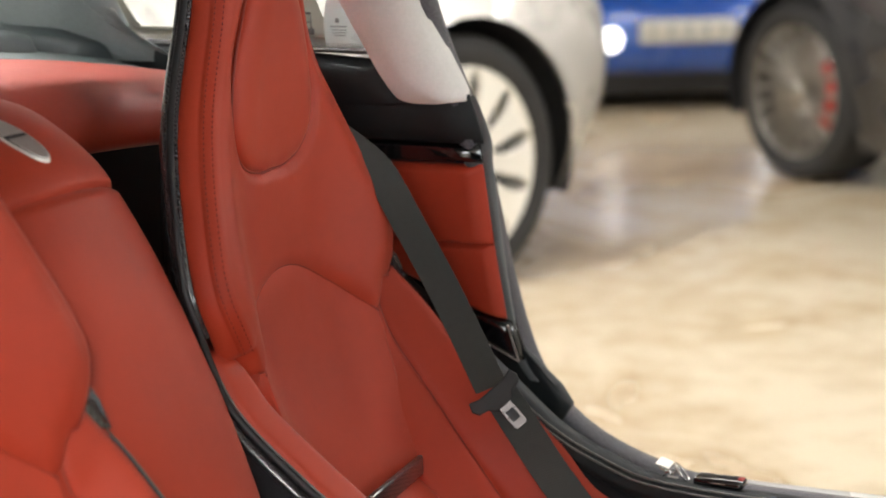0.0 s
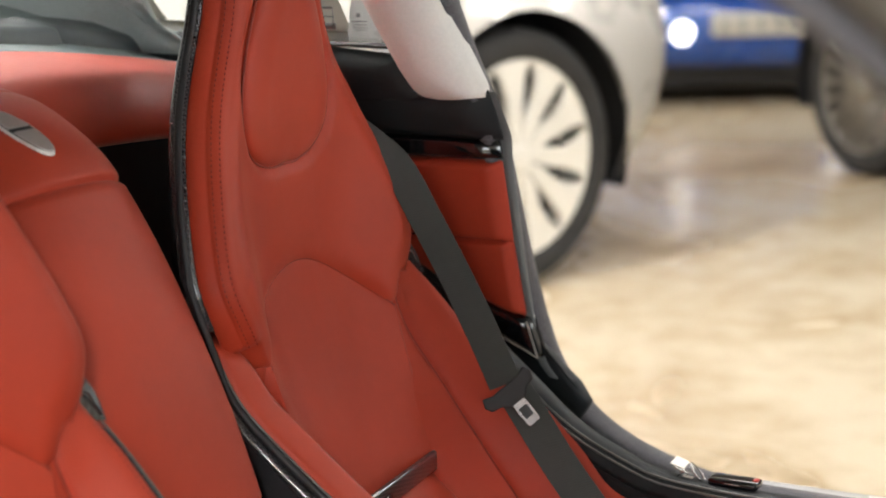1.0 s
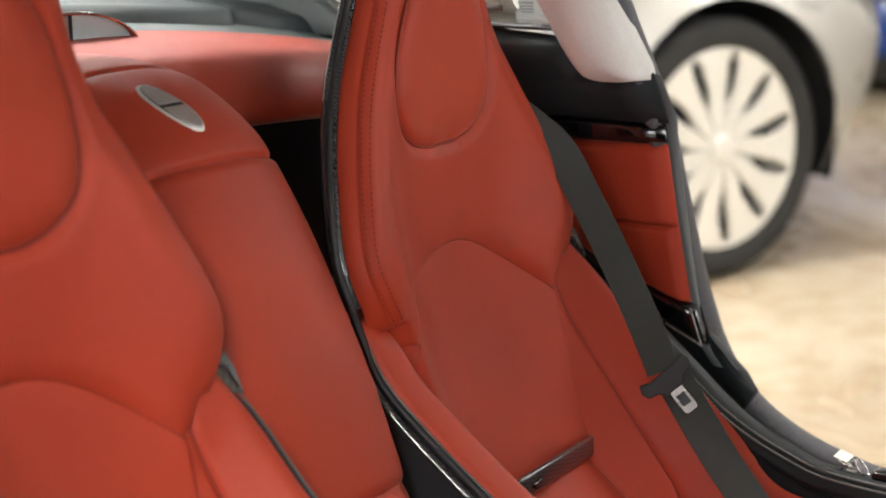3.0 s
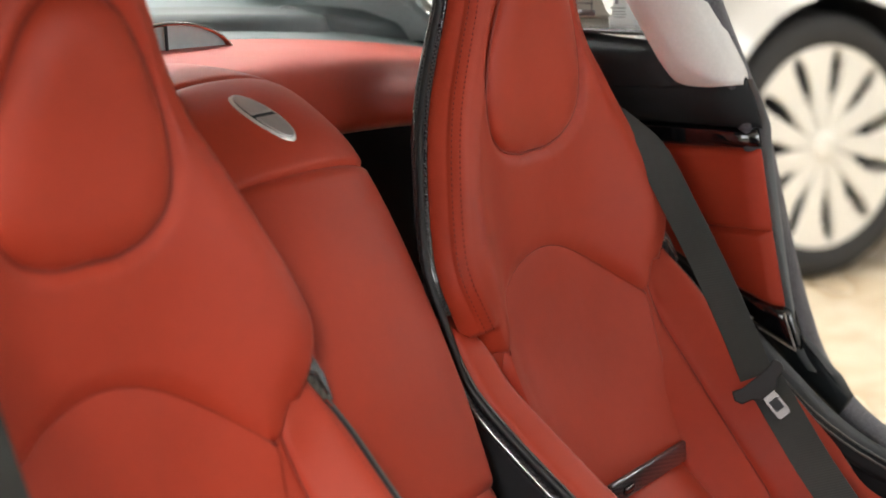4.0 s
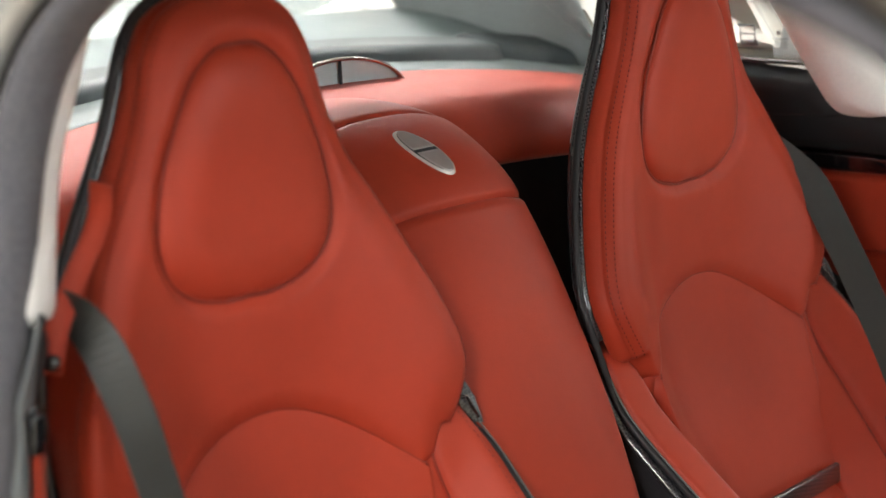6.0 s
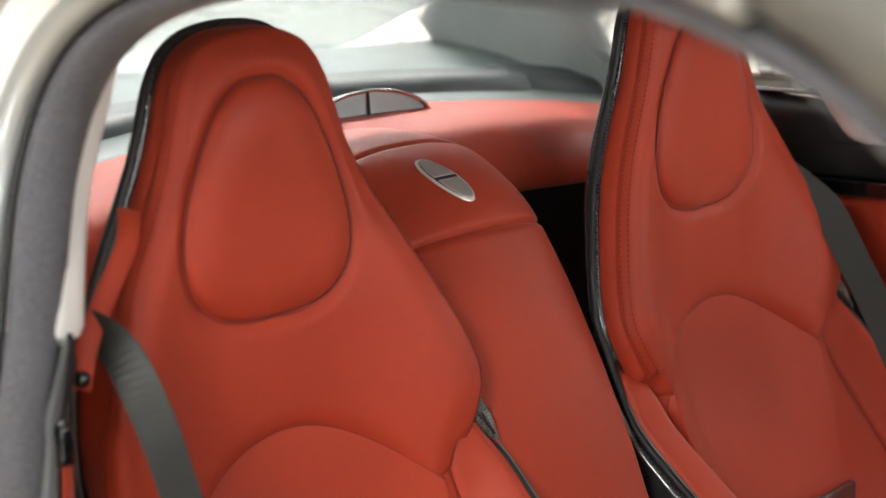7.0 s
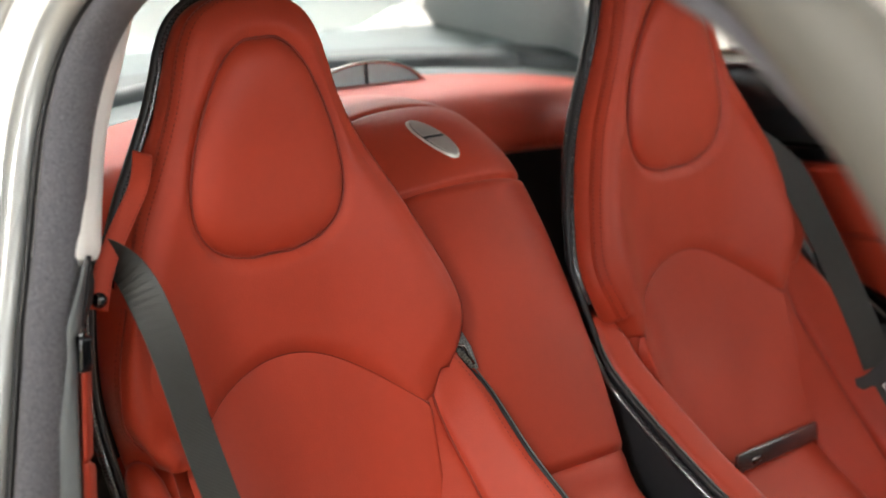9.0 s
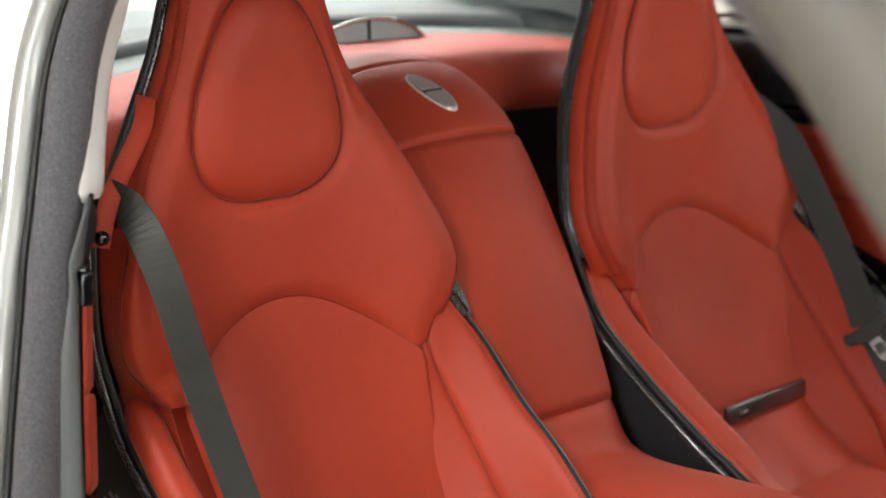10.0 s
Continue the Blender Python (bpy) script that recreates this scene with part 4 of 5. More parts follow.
        if sg < 0 and left is NEAR_LEFT:
            # the thick leather roll along the outer edge of the seat
            roll_run = curve([(-0.232, 0.066, 0.592), (-0.234, 0.052, 0.583), (-0.237, 0.028, 0.561), (-0.240, -0.004, 0.530), (-0.240, -0.050, 0.481), (-0.236, -0.135, 0.405), (-0.232, -0.22, 0.33)], 60)
            part("bolster_roll", sweep(roll_run, ring(0.023, 0.023, 20), (0, 1, 0.6), scale=np.interp(np.arange(60), [0, 1, 3, 6, 59], [0.15, 0.5, 0.82, 1, 1.05])), RED, st, "thick red leather bolster roll", up)
        if sg > 0:
            part("seam", sweep(curve(b, 90)[4:] + [0, -0.0006, 0.0004], ring(0.0013, 0.0013, 6), (0, 1, 0.3)), SEAM_SHADE, st, "red seam line, darkened like a shaded crease", up)
    # tubes along the lumbar and head pad seams, crease shade in their colour
    line = curve([(-u, z_) for u, z_ in LUMBAR_HALF[5:0:-1]] + LUMBAR_HALF[:6], 90)
    nn = normals_of(seat_surface, line)
    part("seam", sweep(seat_surface(line) + nn * 0.0002, ring(0.0015, 0.0015, 6), nn), SEAM_SHADE, st, "red seam line, darkened like a shaded crease", up)
    ln = curve(mirrored(PAD_HALF), 150, True)
    nn = normals_of(seat_surface, ln)
    part("seam", sweep(seat_surface(ln) + nn * 0.0042, ring(0.0016, 0.0016, 6), nn, True), SEAM_SHADE, st, "red seam line, darkened like a shaded crease", up)
    # seat cushion
    def cushion_surface(uv):
        return np.stack([uv[:, 0], uv[:, 1], np.interp(-uv[:, 1], [0.0, 0.04, 0.09, 0.16, 0.30, 0.55], [0.385, 0.352, 0.302, 0.252, 0.228, 0.245])], 1)
    part("cushion", pillow([(-0.166, -0.020), (0, -0.014), (0.166, -0.020), (0.166, -0.25), (0.166, -0.46), (0.10, -0.50), (-0.10, -0.50), (-0.166, -0.46), (-0.166, -0.25)], cushion_surface, 0.020, 0.04, ((0.002, 0.004), (0, 0.05)), 24, (0, -0.27)), RED, st, "red leather seat cushion", up)
    # carbon bar with a slot where the back meets the cushion
    part("slot_bar", block(0.215, 0.010, 0.030, 0.004, at=(0.045, -0.066, 0.375)), CARBON, st, "black carbon bar behind the cushion", up)
    part("seat_base", block(0.48, 0.46, 0.04, 0.01, at=(0, -0.25, 0.212)), CARPET, st, "dark seat base", up)
    part("slot_eyelet", block(0.026, 0.005, 0.010, 0.004, 3, at=(-0.02, -0.0725, 0.373)), STEEL, st, "small metal eyelet", up)
    wing = [(0.240, 0.040, 0.705), (0.254, 0.022, 0.675), (0.261, 0.004, 0.645), (0.262, -0.008, 0.615), (0.240, 0.012, 0.618), (0.215, 0.024, 0.630), (0.212, 0.034, 0.660)]
    wn = len(wing)
    part("shell_wing", mesh_of(wing + [(u_ + 0.004, y_ + 0.010, z_) for u_, y_, z_ in wing] + [(0.240, 0.014, 0.652)], [(i, (i + 1) % wn, 2 * wn) for i in range(wn)] + [(i, i + wn, (i + 1) % wn + wn, (i + 1) % wn) for i in range(wn)], False), CARBON, st, "black carbon shell wing", up)
    part("shell_clip", sweep(np.array([(0.238, 0.006, 0.650), (0.248, 0.003, 0.647), (0.252, 0.000, 0.636), (0.257, -0.006, 0.622)]), strip_profile(0.004, 0.002, 0.4), (0, 1, 0)), STEEL, st, "small bright metal clip", up)
    edge_run = curve([(r[2][0] - 0.009, r[2][1] - 0.003, r[2][2] + 0.001) for r in BOLSTER[1:6]], 120)
    face = np.tile(np.array([-0.75, -0.5, 0.45]), (120, 1))
    tagged(part("stitching", dashes(edge_run + face * 0.006, face, 0.0040, 0.0030, 0.0012, 0.0012), THREAD, st, "dark red stitches", up), kind="stuff")
    # shell: a carbon rim round the back, its curved rear, and the lower edges
    top = curve(BACK_HALF[:12], 120)
    full = np.concatenate([np.stack([-top[::-1, 0], top[::-1, 1]], 1)[:-1], top])
    tg = np.gradient(full, axis=0)
    ou = np.stack([-tg[:, 1], tg[:, 0]], 1)
    ou /= np.linalg.norm(ou, axis=1, keepdims=True)

    def shell_ring(off, bk):
        q = full + ou * off
        return seat_surface(q) - normals_of(seat_surface, q) * bk
    rings_ = [shell_ring(0.013, 0.047), shell_ring(0.0178, 0.0465), shell_ring(0.0200, 0.049), shell_ring(0.0215, 0.054), shell_ring(0.0225, 0.062), shell_ring(0.016, 0.068), shell_ring(-0.02, 0.078), shell_ring(-0.07, 0.088)]
    m_ = len(full)
    part("shell", mesh_of(np.concatenate(rings_), [(k * m_ + i, k * m_ + i + 1, (k + 1) * m_ + i + 1, (k + 1) * m_ + i) for k in range(7) for i in range(m_ - 1) if not (left is NEAR_LEFT and full[i, 0] < 0 and full[i, 1] < 0.81)]), CARBON, st, "black carbon fibre seat shell", up)
    lows = {}
    for sg in (1, -1):
        lows[sg] = curve([(sg * (r[2][0] + (0.011 if sg < 0 and left is FAR_LEFT else 0.020)), r[2][1] + 0.012, r[2][2] - 0.012) for r in (BOLSTER if sg > 0 else left)[1:]], 60)
    if left is NEAR_LEFT:
        # the padded leather side of the outer shoulder: from the face round the crest to a seam and back to the shell
        crest = [(-0.226, 0.032, 0.806), (-0.238, 0.012, 0.784), (-0.246, 0.008, 0.751), (-0.250, 0.005, 0.712), (-0.252, 0.004, 0.665), (-0.245, 0.006, 0.632), (-0.230, 0.010, 0.604), (-0.216, 0.022, 0.588)]
        seam = [(-0.230, 0.052, 0.806), (-0.240, 0.034, 0.782), (-0.250, 0.032, 0.749), (-0.259, 0.030, 0.710), (-0.261, 0.030, 0.663), (-0.252, 0.032, 0.636), (-0.234, 0.034, 0.613), (-0.222, 0.044, 0.590)]
        rear = [(-0.244, 0.084, 0.806), (-0.253, 0.075, 0.785), (-0.255, 0.078, 0.744), (-0.255, 0.080, 0.702), (-0.252, 0.080, 0.660), (-0.245, 0.078, 0.623), (-0.241, 0.072, 0.597), (-0.234, 0.078, 0.584)]
        across = []
        for c_, s_, r_ in zip(crest, seam, rear):
            face = [(-u_, float(seat_y(np.array([u_]), np.array([c_[2]]))[0]) - d_, c_[2]) for u_, d_ in ((0.190, -0.002), (0.214, 0.006 if c_[2] > 0.64 else -0.006 if c_[2] > 0.60 else -0.016))]
            across.append(curve(face + [c_, s_, r_, (r_[0] + 0.012, r_[1] + 0.016, r_[2])], 36))
        down = np.stack([curve(np.array(across)[:, j_], 60) for j_ in range(36)], 1)
        side = part("shoulder_side", mesh_of(down.reshape(-1, 3), [(i_ * 36 + j_, (i_ + 1) * 36 + j_, (i_ + 1) * 36 + j_ + 1, i_ * 36 + j_ + 1) for i_ in range(59) for j_ in range(35)]), RED, st, "red leather shoulder side", up)
        outward = np.tile(np.array([-0.85, -0.5, 0.0]), (46, 1))
        run_ = curve(seam, 60)[7:53]
        part("seam", sweep(run_ + outward * 0.0008, ring(0.0013, 0.0013, 6), (0, 1, 0.3)), SEAM_SHADE, side, "red seam line, darkened like a shaded crease")
        for e_ in (-0.006, 0.006):
            tagged(part("stitching", dashes(run_ + outward * 0.0010 + np.array([0.50, -0.85, 0.0]) * e_, outward, 0.0040, 0.0032, 0.0011, 0.0010), THREAD, side, "dark red stitches"), kind="stuff")
        lows[-1] = curve([(-0.250, 0.086, 0.86), (-0.256, 0.082, 0.82), (-0.258, 0.081, 0.785), (-0.260, 0.084, 0.744), (-0.260, 0.087, 0.702), (-0.259, 0.086, 0.660), (-0.254, 0.082, 0.621), (-0.252, 0.072, 0.590), (-0.254, 0.052, 0.559), (-0.257, 0.022, 0.529), (-0.257, -0.030, 0.486), (-0.258, -0.12, 0.425), (-0.258, -0.25, 0.335), (-0.258, -0.48, 0.292)], 80)
    up_rim = shell_ring(0.0205, 0.055)
    kept = [i for i in range(len(full)) if full[i, 1] > (0.81 if left is NEAR_LEFT and full[i, 0] < 0 else 0.705)]
    up_rim = up_rim[kept]
    part("shell_rim", sweep(curve(np.concatenate([lows[-1][::-1], up_rim, lows[1]])[::4], 260), ring(0.0055, 0.0050, 10), (0, 1, 0.2)), PLASTIC, st, "black rubber shell rim", up)
    for sg in (1, -1):
        q = lows[sg] + [sg * 0.004, 0.004, -0.012]
        part("carbon_edge", sweep(q, strip_profile(0.016, 0.012, 0.4), (0, 1, 0.5)), CARBON, st, "carbon fibre lower edge", up)
        part("bright_bead", sweep(lows[sg] + [0, -0.005, 0.004], ring(0.0012, 0.0012, 6), (0, 1, 0.2)), BEAD, st, "thin grey bead", up)
    return st


near_seat = bucket_seat(-0.3767, NEAR_LEFT, "red leather bucket seat with black carbon shell and guide strap")
far_seat = bucket_seat(0.374, FAR_LEFT, "red leather bucket seat with black carbon shell")
far_seat.matrix_basis = pose(0.405, 0.02, 0.19, 0, 0, 5.37)  # pushed back a little and turned

# belt guide strap with a press stud, on the outer shoulder of one seat
sp = curve([(-0.180, 0.064, 0.958), (-0.203, 0.041, 0.925), (-0.242, 0.028, 0.88), (-0.270, 0.022, 0.84), (-0.285, 0.022, 0.795)], 40)
strap = part("guide_strap", sweep(sp, strip_profile(0.024, 0.003), (0.45, 1, 0.2)), RED, near_seat, "red leather belt guide strap", Matrix.Translation((0, 0, -0.19)))
for e in (-0.0095, 0.0095):
    t = np.gradient(sp, axis=0)
    sd = np.cross(t, (0.45, 1, 0.2))
    sd /= np.linalg.norm(sd, axis=1, keepdims=True)
    nrm = np.tile(np.array([-0.45, -1, -0.2]), (40, 1))
    tagged(part("stitching", dashes(sp + sd * e + nrm * 0.0016, nrm, 0.0042, 0.0026, 0.0010, 0.0008), THREAD, strap, "dark red stitches"), kind="stuff")
part("press_stud", lathe([(0.0, 0.0075), (0.004, 0.0072), (0.007, 0.0055), (0.0085, 0.003), (0.0095, 0.002), (0.0095, 0)], 28, "z"), GLOSS, strap, "black press stud", look((-0.2825, 0.0195, 0.806), (-0.2825 + 0.45, 1.0195, 0.95)))


# ---- seat belts ----
def webbing(points, ref, n=80, w=0.047):
    return sweep(curve(points, n), strip_profile(w, 0.0016), ref, smooth=False)


near_belt = thing("seat_belt", "dark grey woven seat belt hanging over the seat's side", "seat belt", (-0.70, 0.10, 0.87), "seat belts")
inv = Matrix.Translation((0.70, -0.10, -0.87))
refs = np.array([np.array((0.75, 0.55, 0.35)) * (1 - t) + np.array((0.12, 1, 0.25)) * t for t in step(0.0, 0.45, np.linspace(0, 1, 80))])
part("webbing", webbing([(-0.72, 0.14, 0.866), (-0.675, 0.088, 0.866), (-0.642, 0.045, 0.858), (-0.624, 0.004, 0.832), (-0.620, -0.045, 0.765), (-0.606, -0.058, 0.690), (-0.594, -0.068, 0.625), (-0.575, -0.100, 0.510), (-0.568, -0.140, 0.435), (-0.56, -0.20, 0.375), (-0.555, -0.27, 0.345)], refs, 80, 0.043), WEBBING, near_belt, "", inv)

part("belt_outlet", block(0.03, 0.05, 0.012, 0.004, 2, at=(-0.722, 0.150, 0.872)), PLASTIC, near_belt, "black plastic belt outlet", inv)

far_belt = thing("seat_belt", "dark grey woven seat belt with a metal tongue", "seat belt", (0.70, 0.12, 0.85), "seat belts")
inv = Matrix.Translation((-0.70, -0.12, -0.85))
part("webbing", webbing([(0.575, 0.16, 0.88), (0.590, 0.118, 0.835), (0.613, 0.082, 0.800), (0.630, 0.052, 0.765), (0.636, 0.013, 0.695), (0.632, -0.034, 0.619), (0.628, -0.077, 0.543), (0.612, -0.118, 0.480)], (-0.72, -0.6, 0.3)), WEBBING, far_belt, "", inv)
part("lower_webbing", webbing([(0.613, -0.126, 0.478), (0.610, -0.143, 0.459), (0.608, -0.166, 0.428), (0.607, -0.205, 0.374), (0.606, -0.248, 0.322), (0.599, -0.292, 0.275)], (-0.75, -0.35, 0.55), w=0.050), WEBBING, far_belt, "", inv)
tm = Matrix.Translation((0.596, -0.134, 0.474)) @ look((0, 0, 0), (2.3, 1.05, -0.7)) @ pose(0, 0, 0, 0, 0, 40)
tongue = part("tongue_grip", slab([(-0.036, 0.018), (-0.041, 0.006), (-0.036, -0.004), (-0.022, -0.007), (-0.014, -0.016), (0.014, -0.016), (0.022, -0.007), (0.036, -0.004), (0.041, 0.006), (0.036, 0.018), (0.022, 0.013), (-0.022, 0.013)], 0.008, 0.002), RUBBER, far_belt, "black plastic tongue grip", inv @ tm)
plate = part("tongue_plate", slab([(-0.009, 0), (-0.0105, -0.012), (-0.0105, -0.036), (-0.008, -0.040), (0.008, -0.040), (0.0105, -0.036), (0.0105, -0.012), (0.009, 0)], 0.0025, 0.0006), STEEL, tongue, "steel tongue plate", Matrix.Translation((0, -0.012, 0.004)))
part("tongue_slot", slab([(-0.0065, -0.012), (-0.0065, -0.029), (0.0065, -0.029), (0.0065, -0.012)], 0.0012, 0), PLASTIC, plate, "dark slot", Matrix.Translation((0, 0, 0.002)))

# ---- keys on the sill ----
key = thing("car_key", "black car key with bright rings lying on the sill", "car key", (0.735, -0.382, 0.338))
part("fob", block(0.031, 0.072, 0.014, 0.006, 3, at=(0.0, -0.025, 0.005)), GLOSS, key, "black key fob")
part("fob_trim", sweep(np.array([(0.0152 * math.cos(a), -0.025 + 0.035 * math.sin(a), 0.006) for a in np.linspace(0, 2 * math.pi, 40, endpoint=False)]), ring(0.0012, 0.0012, 8), (0, 0, 1), True), CHROME, key, "chrome fob rim")
part("red_button", block(0.012, 0.008, 0.003, 0.001, at=(0.0, -0.055, 0.0115)), CALIPER, key, "red button")
for cx, cy, r, tilt in ((0.002, 0.030, 0.016, 50), (0.0, 0.046, 0.014, -40), (0.006, 0.056, 0.012, 20)):
    p = np.array([(r * math.cos(a), r * math.sin(a), 0) for a in np.linspace(0, 2 * math.pi, 32, endpoint=False)])
    part("key_ring", sweep(p, ring(0.0013, 0.0013, 8), (0, 0, 1), True), CHROME, key, "bright metal ring", pose(cx, cy, 0.010, tilt, 20, 0))
part("key_blade", block(0.006, 0.030, 0.002, 0.0006, at=(-0.004, 0.050, 0.004)), BRUSHED, key, "metal key blade")
part("paper_tag", slab([(-0.010, 0.046), (0.008, 0.044), (0.012, 0.064), (-0.007, 0.067)], 0.0008, 0), RIM_WHITE, key, "white tag", pose(0, 0, 0.012, 12, -18, 0))


# ---- parked vehicles ----
def wheel(parent, m, r, rim, width, spokes, rim_mat, caliper=False, label=""):
    """A wheel whose outer face looks along -y of m."""
    w = part("wheel", lathe([(rim * 0.96, width * 0.5), (rim, 0.0 + width * 0.06), (rim * 0.98, 0.0), (rim * 1.0, -0.004), (rim * 1.02, -0.004), (rim * 1.02, width)], 56), rim_mat, parent, label, m)
    part("tyre", lathe([(rim * 1.0, 0.012), (rim * 1.03, -0.004), (rim + (r - rim) * 0.45, -0.016), (r * 0.965, -0.006), (r * 0.995, 0.02), (r, 0.06), (r, width - 0.05), (r * 0.97, width), (rim, width)], 64), TYRE, w)
    # a plain black disc stands in for the shade behind the spokes
    part("spoke_shade_disc", lathe([(0.0, 0.10), (rim * 0.97, 0.10)], 40), RUBBER, w, "dark disc standing in for the shade behind the spokes")
    part("hub_cap", lathe([(0.0, -0.012), (0.03, -0.012), (0.042, -0.004), (0.045, 0.02)], 32), rim_mat, w)
    for k in range(spokes):
        a = 2 * math.pi * k / spokes
        wi, wo = (0.032, 0.088) if not caliper else (0.009, 0.012)
        if caliper:
            outl = [(0.03, -wi), (rim * 0.98, -wo), (rim * 0.98, wo), (0.03, wi)]
        else:
            outl = [(0.035, -0.010), (rim * 0.38, -0.030), (rim * 0.62, -0.046), (rim * 0.84, -0.062), (rim * 0.985, -0.088), (rim * 0.985, 0.056), (rim * 0.84, 0.028), (rim * 0.62, 0.016), (rim * 0.38, 0.024), (0.035, 0.010)]
        sp_ = part("spoke", slab(outl, 0.022, 0.005), rim_mat, w, "", Matrix.Rotation(a, 4, "Y") @ pose(0, 0.02, 0, 90, 0, 0))
    if caliper:
        part("brake_disc", lathe([(0.05, 0.06), (rim * 0.8, 0.06), (rim * 0.8, 0.08)], 40), BRUSHED, w)
        arc = np.array([(rim * 0.72 * math.cos(a), 0.045, rim * 0.72 * math.sin(a)) for a in np.linspace(-0.75, 0.75, 16)])
        part("caliper", sweep(arc, strip_profile(0.05, 0.06, 0.3), (0, 1, 0)), CALIPER, w, "red brake caliper")
    return w


def side_skin(x0, x1, low, top, arches, bulge, round0, round1, step_=0.025):
    """A car's flank: along x, outside at -y, with wheel arches cut out and ends that round away."""
    xs, zs = np.arange(x0, x1 + 1e-6, step_), np.arange(0, 1 + 1e-6, 1 / 34)
    verts, index, faces = [], {}, []
    for i, x in enumerate(xs):
        for j, t in enumerate(zs):
            zt, z_low = float(np.interp(x, *top)), float(np.interp(x, *low))
            z = z_low + (zt - z_low) * t
            px, pz = x, z
            for ax, az, ar in arches:
                d = math.hypot(px - ax, pz - az)
                if d < ar:
                    k = ar / max(d, 1e-3)
                    px, pz = ax + (px - ax) * k, az + (pz - az) * k
            y = bulge * ((t - 0.45) ** 2) * 1.6
            e1, e0 = max(0, (x - (x1 - round1)) / round1), max(0, ((x0 + round0) - x) / round0)
            y += 0.75 * (1 - math.sqrt(max(0, 1 - min(e1, 1) ** 2.4))) + 0.75 * (1 - math.sqrt(max(0, 1 - min(e0, 1) ** 2.4)))
            for ax, az, ar in arches:
                d = math.hypot(px - ax, pz - az)
                y -= 0.02 * math.exp(-((d - ar) / 0.06) ** 2)
            index[i, j] = len(verts)
            verts.append((px, y, pz))
    for i in range(len(xs) - 1):
        for j in range(len(zs) - 1):
            c = [index[i, j], index[i + 1, j], index[i + 1, j + 1], index[i, j + 1]]
            mx = xs[i] + step_ / 2
            z_low = float(np.interp(mx, *low))
            mz = z_low + (float(np.interp(mx, *top)) - z_low) * (zs[j] + zs[1] / 2)
            if all(math.hypot(mx - ax, mz - az) > ar - 0.012 for ax, az, ar in arches):
                faces.append(c)
    return mesh_of(verts, faces)


def vehicle(name, label, m, paint, x0, x1, z_low, top, hubs, r, rim, arch, spokes, rim_mat, caliper, wide=1.9, nose_lift=0.0):
    v = thing(name, label, "car")
    v.matrix_basis = m
    arches = [(h, r, arch) for h in hubs]
    part("flank", side_skin(x0, x1, ([x0, x1 - 0.5, x1 - 0.3, x1], [z_low, z_low, z_low + 0.6 * nose_lift, z_low + nose_lift]), top, arches, 0.25, 0.5, 0.55), paint, v)
    part("flank", side_skin(x0, x1, ([x0, x1 - 0.5, x1 - 0.3, x1], [z_low, z_low, z_low + 0.6 * nose_lift, z_low + nose_lift]), top, arches, 0.25, 0.5, 0.55), paint, v, "", Matrix.Translation((0, wide, 0)) @ Matrix.Diagonal((1, -1, 1, 1)))
    tx, tz = top
    tv = [(x, y, float(np.interp(x, tx, tz)) - 0.004) for x in np.linspace(x0 + 0.3, x1 - 0.25, 30) for y in (0.12, wide / 2, wide - 0.12)]
    part("top_skin", mesh_of(tv, [(i * 3 + j, i * 3 + j + 1, (i + 1) * 3 + j + 1, (i + 1) * 3 + j) for i in range(29) for j in range(2)]), paint, v)
    part("underbody", block(x1 - x0 - 0.5, wide - 0.5, 0.2, 0.05, at=((x0 + x1) / 2, wide / 2, z_low + 0.08)), RUBBER, v, "dark underside")
    for h in hubs:
        lv = [(q * math.cos(a), y_, q * math.sin(a)) for a in np.linspace(-0.3, math.pi + 0.3, 33) for q, y_ in ((arch, 0.0), (arch + 0.01, 0.02), (arch + 0.01, 0.5), (0.05, 0.5))]
        part("arch_liner", mesh_of(lv, [(i * 4 + j, i * 4 + j + 1, i * 4 + j + 5, i * 4 + j + 4) for i in range(32) for j in range(3)]), RUBBER, v, "black wheel arch liner", Matrix.Translation((h, 0.0, r)))
        wheel(v, Matrix.Translation((h, 0.03, r)), r, rim, 0.24, spokes, rim_mat, caliper)
        part("rear_side_wheel", lathe([(0.05, 0), (r * 0.97, 0), (r, 0.05), (r, 0.22)], 40), TYRE, v, "", Matrix.Translation((h, wide - 0.25, r)))
    return v


SUV_AT = pose(3.04, 1.02, 0, 0, 0, -20)
suv = vehicle("suv", "pearl silver SUV with white turbine wheels, parked", SUV_AT, PEARL, -3.3, 0.93, 0.24,
              ([-3.3, -2.8, -1.4, -0.2, 0.4, 0.98], [1.1, 1.65, 1.68, 1.12, 1.02, 0.80]), (0.0, -2.6), 0.365, 0.272, 0.415, 11, RIM_WHITE, False, nose_lift=0.22)
part("bumper", block(0.25, 1.2, 0.5, 0.1, 4, at=(0.82, 0.98, 0.62)), PEARL, suv, "silver front bumper")
part("lip", block(0.34, 1.3, 0.05, 0.02, 2, at=(0.66, 0.95, 0.40)), RUBBER, suv, "black lower lip")

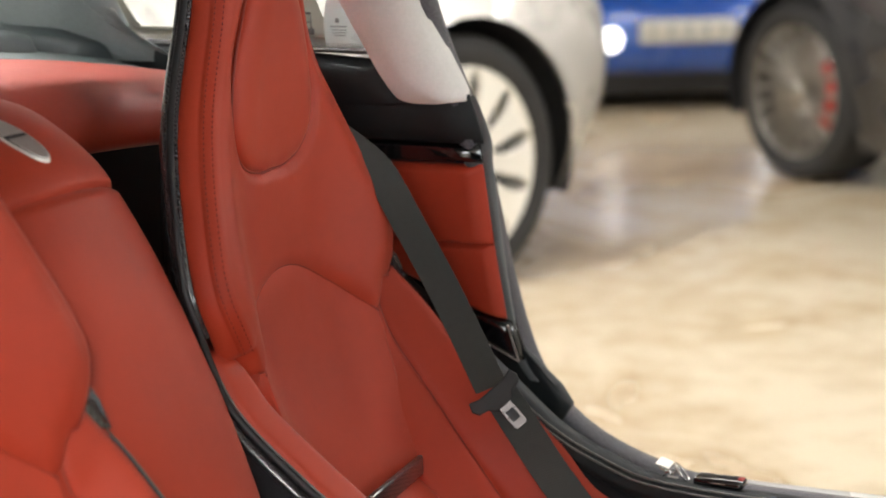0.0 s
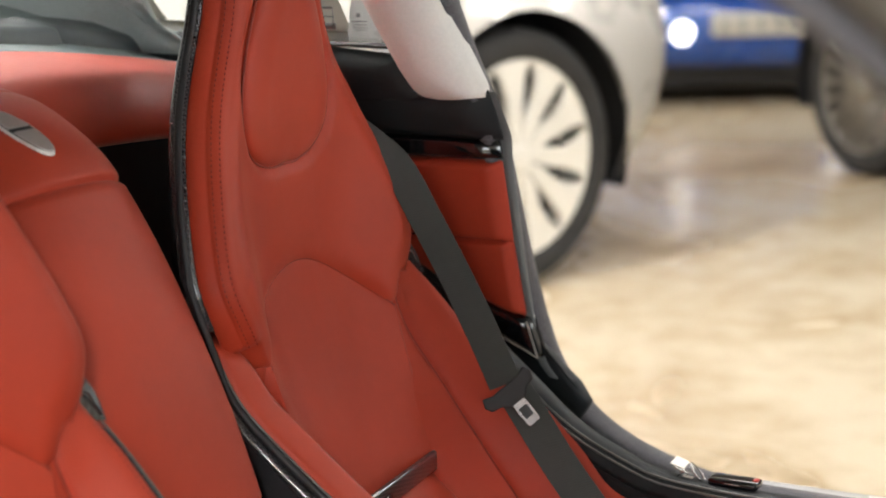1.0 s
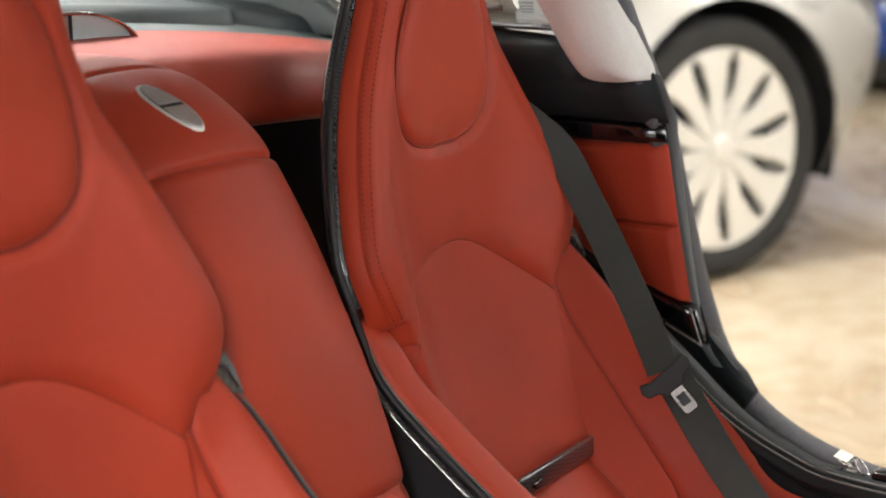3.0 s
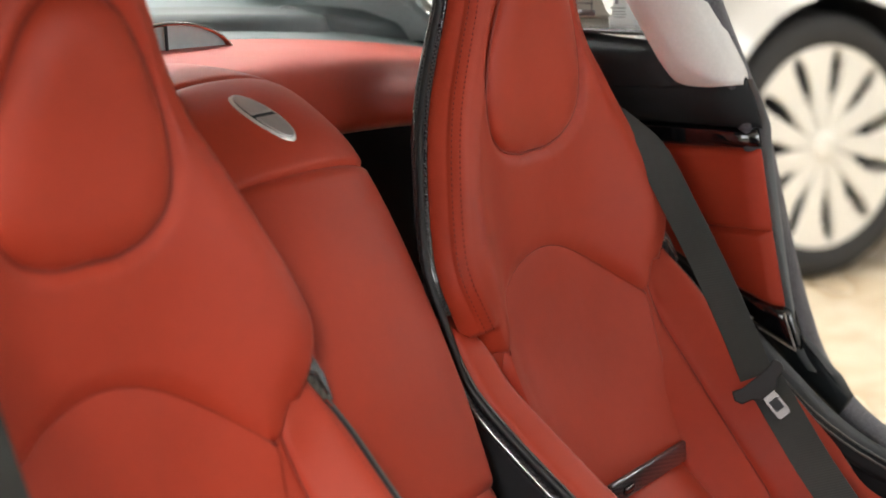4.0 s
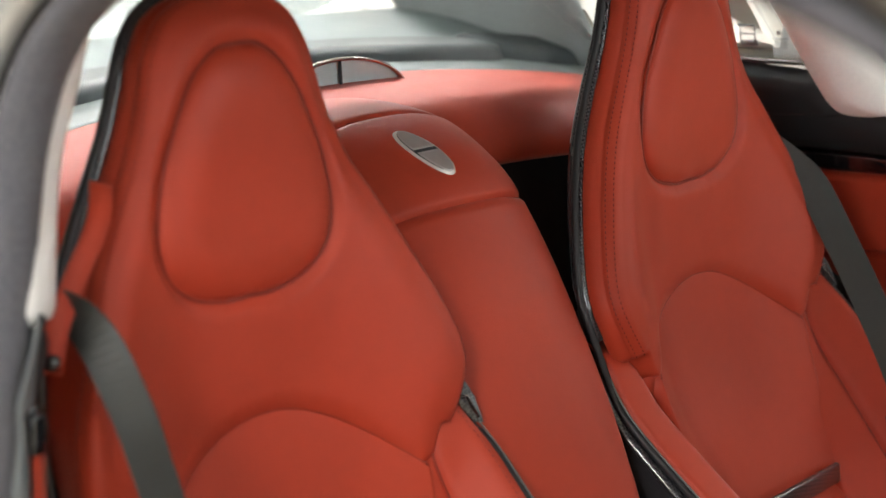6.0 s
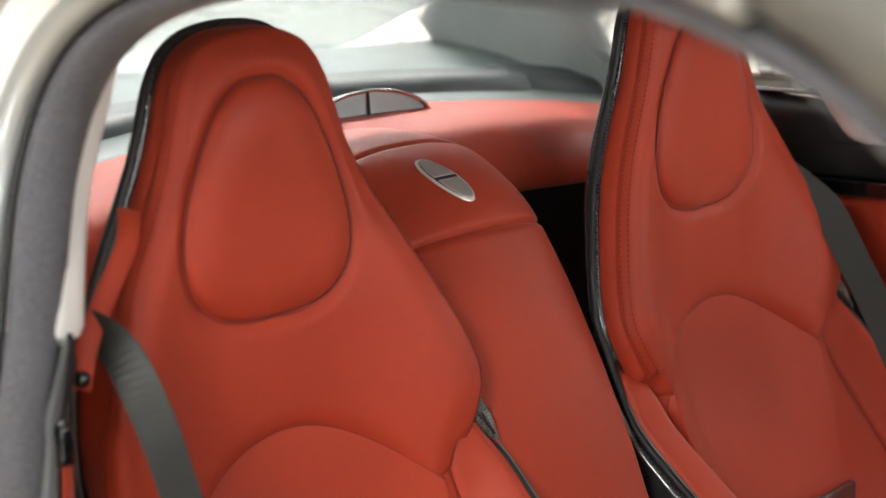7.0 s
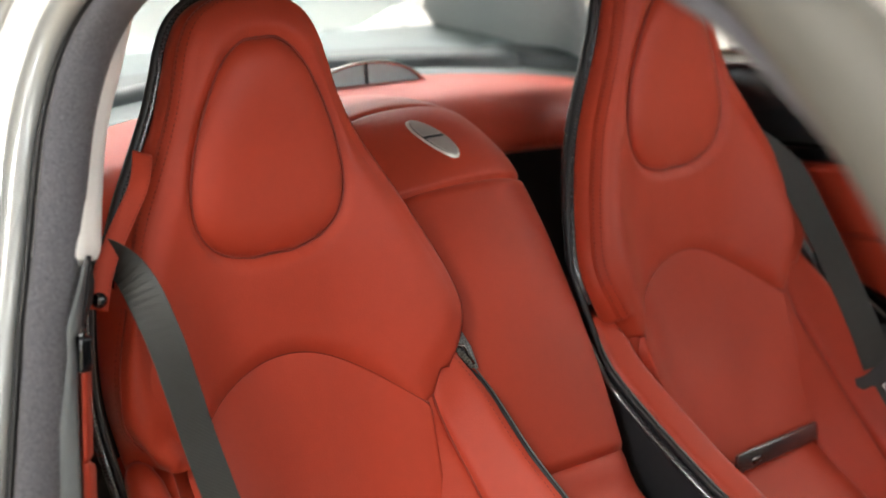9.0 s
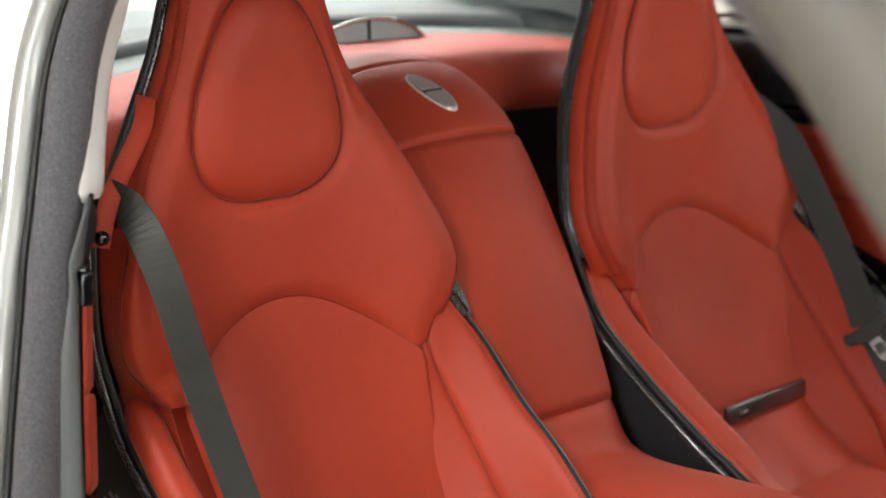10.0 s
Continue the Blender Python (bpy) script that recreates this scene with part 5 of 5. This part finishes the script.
BLACK_AT = pose(5.2, 0.72, 0, 0, 0, -128)
vehicle("dark_coupe", "dark grey coupe with silver spoked wheels and red calipers", BLACK_AT, DARK, -0.46, 3.6, 0.15,
                    ([-0.46, -0.3, 0.6, 1.4, 2.6, 3.6], [0.76, 0.86, 0.98, 1.38, 1.38, 0.95]), (0.0, 2.65), 0.335, 0.245, 0.385, 18, RIM_SILVER, True, 1.85)

blue_car = thing("blue_car", "blue sports car with a pale number plate, parked nose out", "car")
blue_car.matrix_basis = pose(6.93, 1.68, 0, 0, 0, -62)
nose = []
nf = []
for i, t in enumerate(np.linspace(-1, 1, 31)):
    for z, b in ((0.20, 0.05), (0.24, 0.0), (0.34, -0.02), (0.46, 0.0), (0.56, 0.05), (0.66, 0.16), (0.74, 0.5), (0.80, 1.1), (1.2, 2.0), (1.25, 2.6)):
        nose.append((0.92 * t, b + 0.35 * abs(t) ** 3.2, z))
for i in range(30):
    for j in range(9):
        nf.append((i * 10 + j, (i + 1) * 10 + j, (i + 1) * 10 + j + 1, i * 10 + j + 1))
part("nose", mesh_of(nose, nf), BLUE, blue_car, "blue painted nose")
part("number_plate", block(0.46, 0.015, 0.11, 0.004, at=(0.0, -0.035, 0.40)), PLATE, blue_car, "pale number plate")
for k in range(5):
    part("plate_bar", block(0.035, 0.004, 0.05, 0, at=(-0.17 + 0.085 * k, -0.0445, 0.40)), PAPER, blue_car, "grey bar")
for sg in (1, -1):
    part("fog_lamp", lathe([(0.0, -0.03), (0.03, -0.025), (0.05, 0.0), (0.05, 0.04)], 28), LAMP_ON, blue_car, "round fog lamp, switched on", Matrix.Translation((sg * 0.36, 0.0, 0.36)))
    part("headlamp", block(0.34, 0.10, 0.10, 0.04, 3, at=(sg * 0.62, 0.14, 0.60)), LENS, blue_car, "clear headlamp")
    part("front_wheel", lathe([(0.05, 0), (0.30, 0), (0.325, 0.03), (0.325, 0.2), (0.3, 0.23)], 40), TYRE, blue_car, "", pose(sg * 0.74, 0.75, 0.325, 0, 0, -90))
part("lower_grille", block(1.5, 0.2, 0.12, 0.03, at=(0, 0.22, 0.22)), RUBBER, blue_car, "black lower grille")
part("underbody", block(1.5, 2.5, 0.22, 0.03, at=(0, 1.4, 0.19)), RUBBER, blue_car, "dark underside")
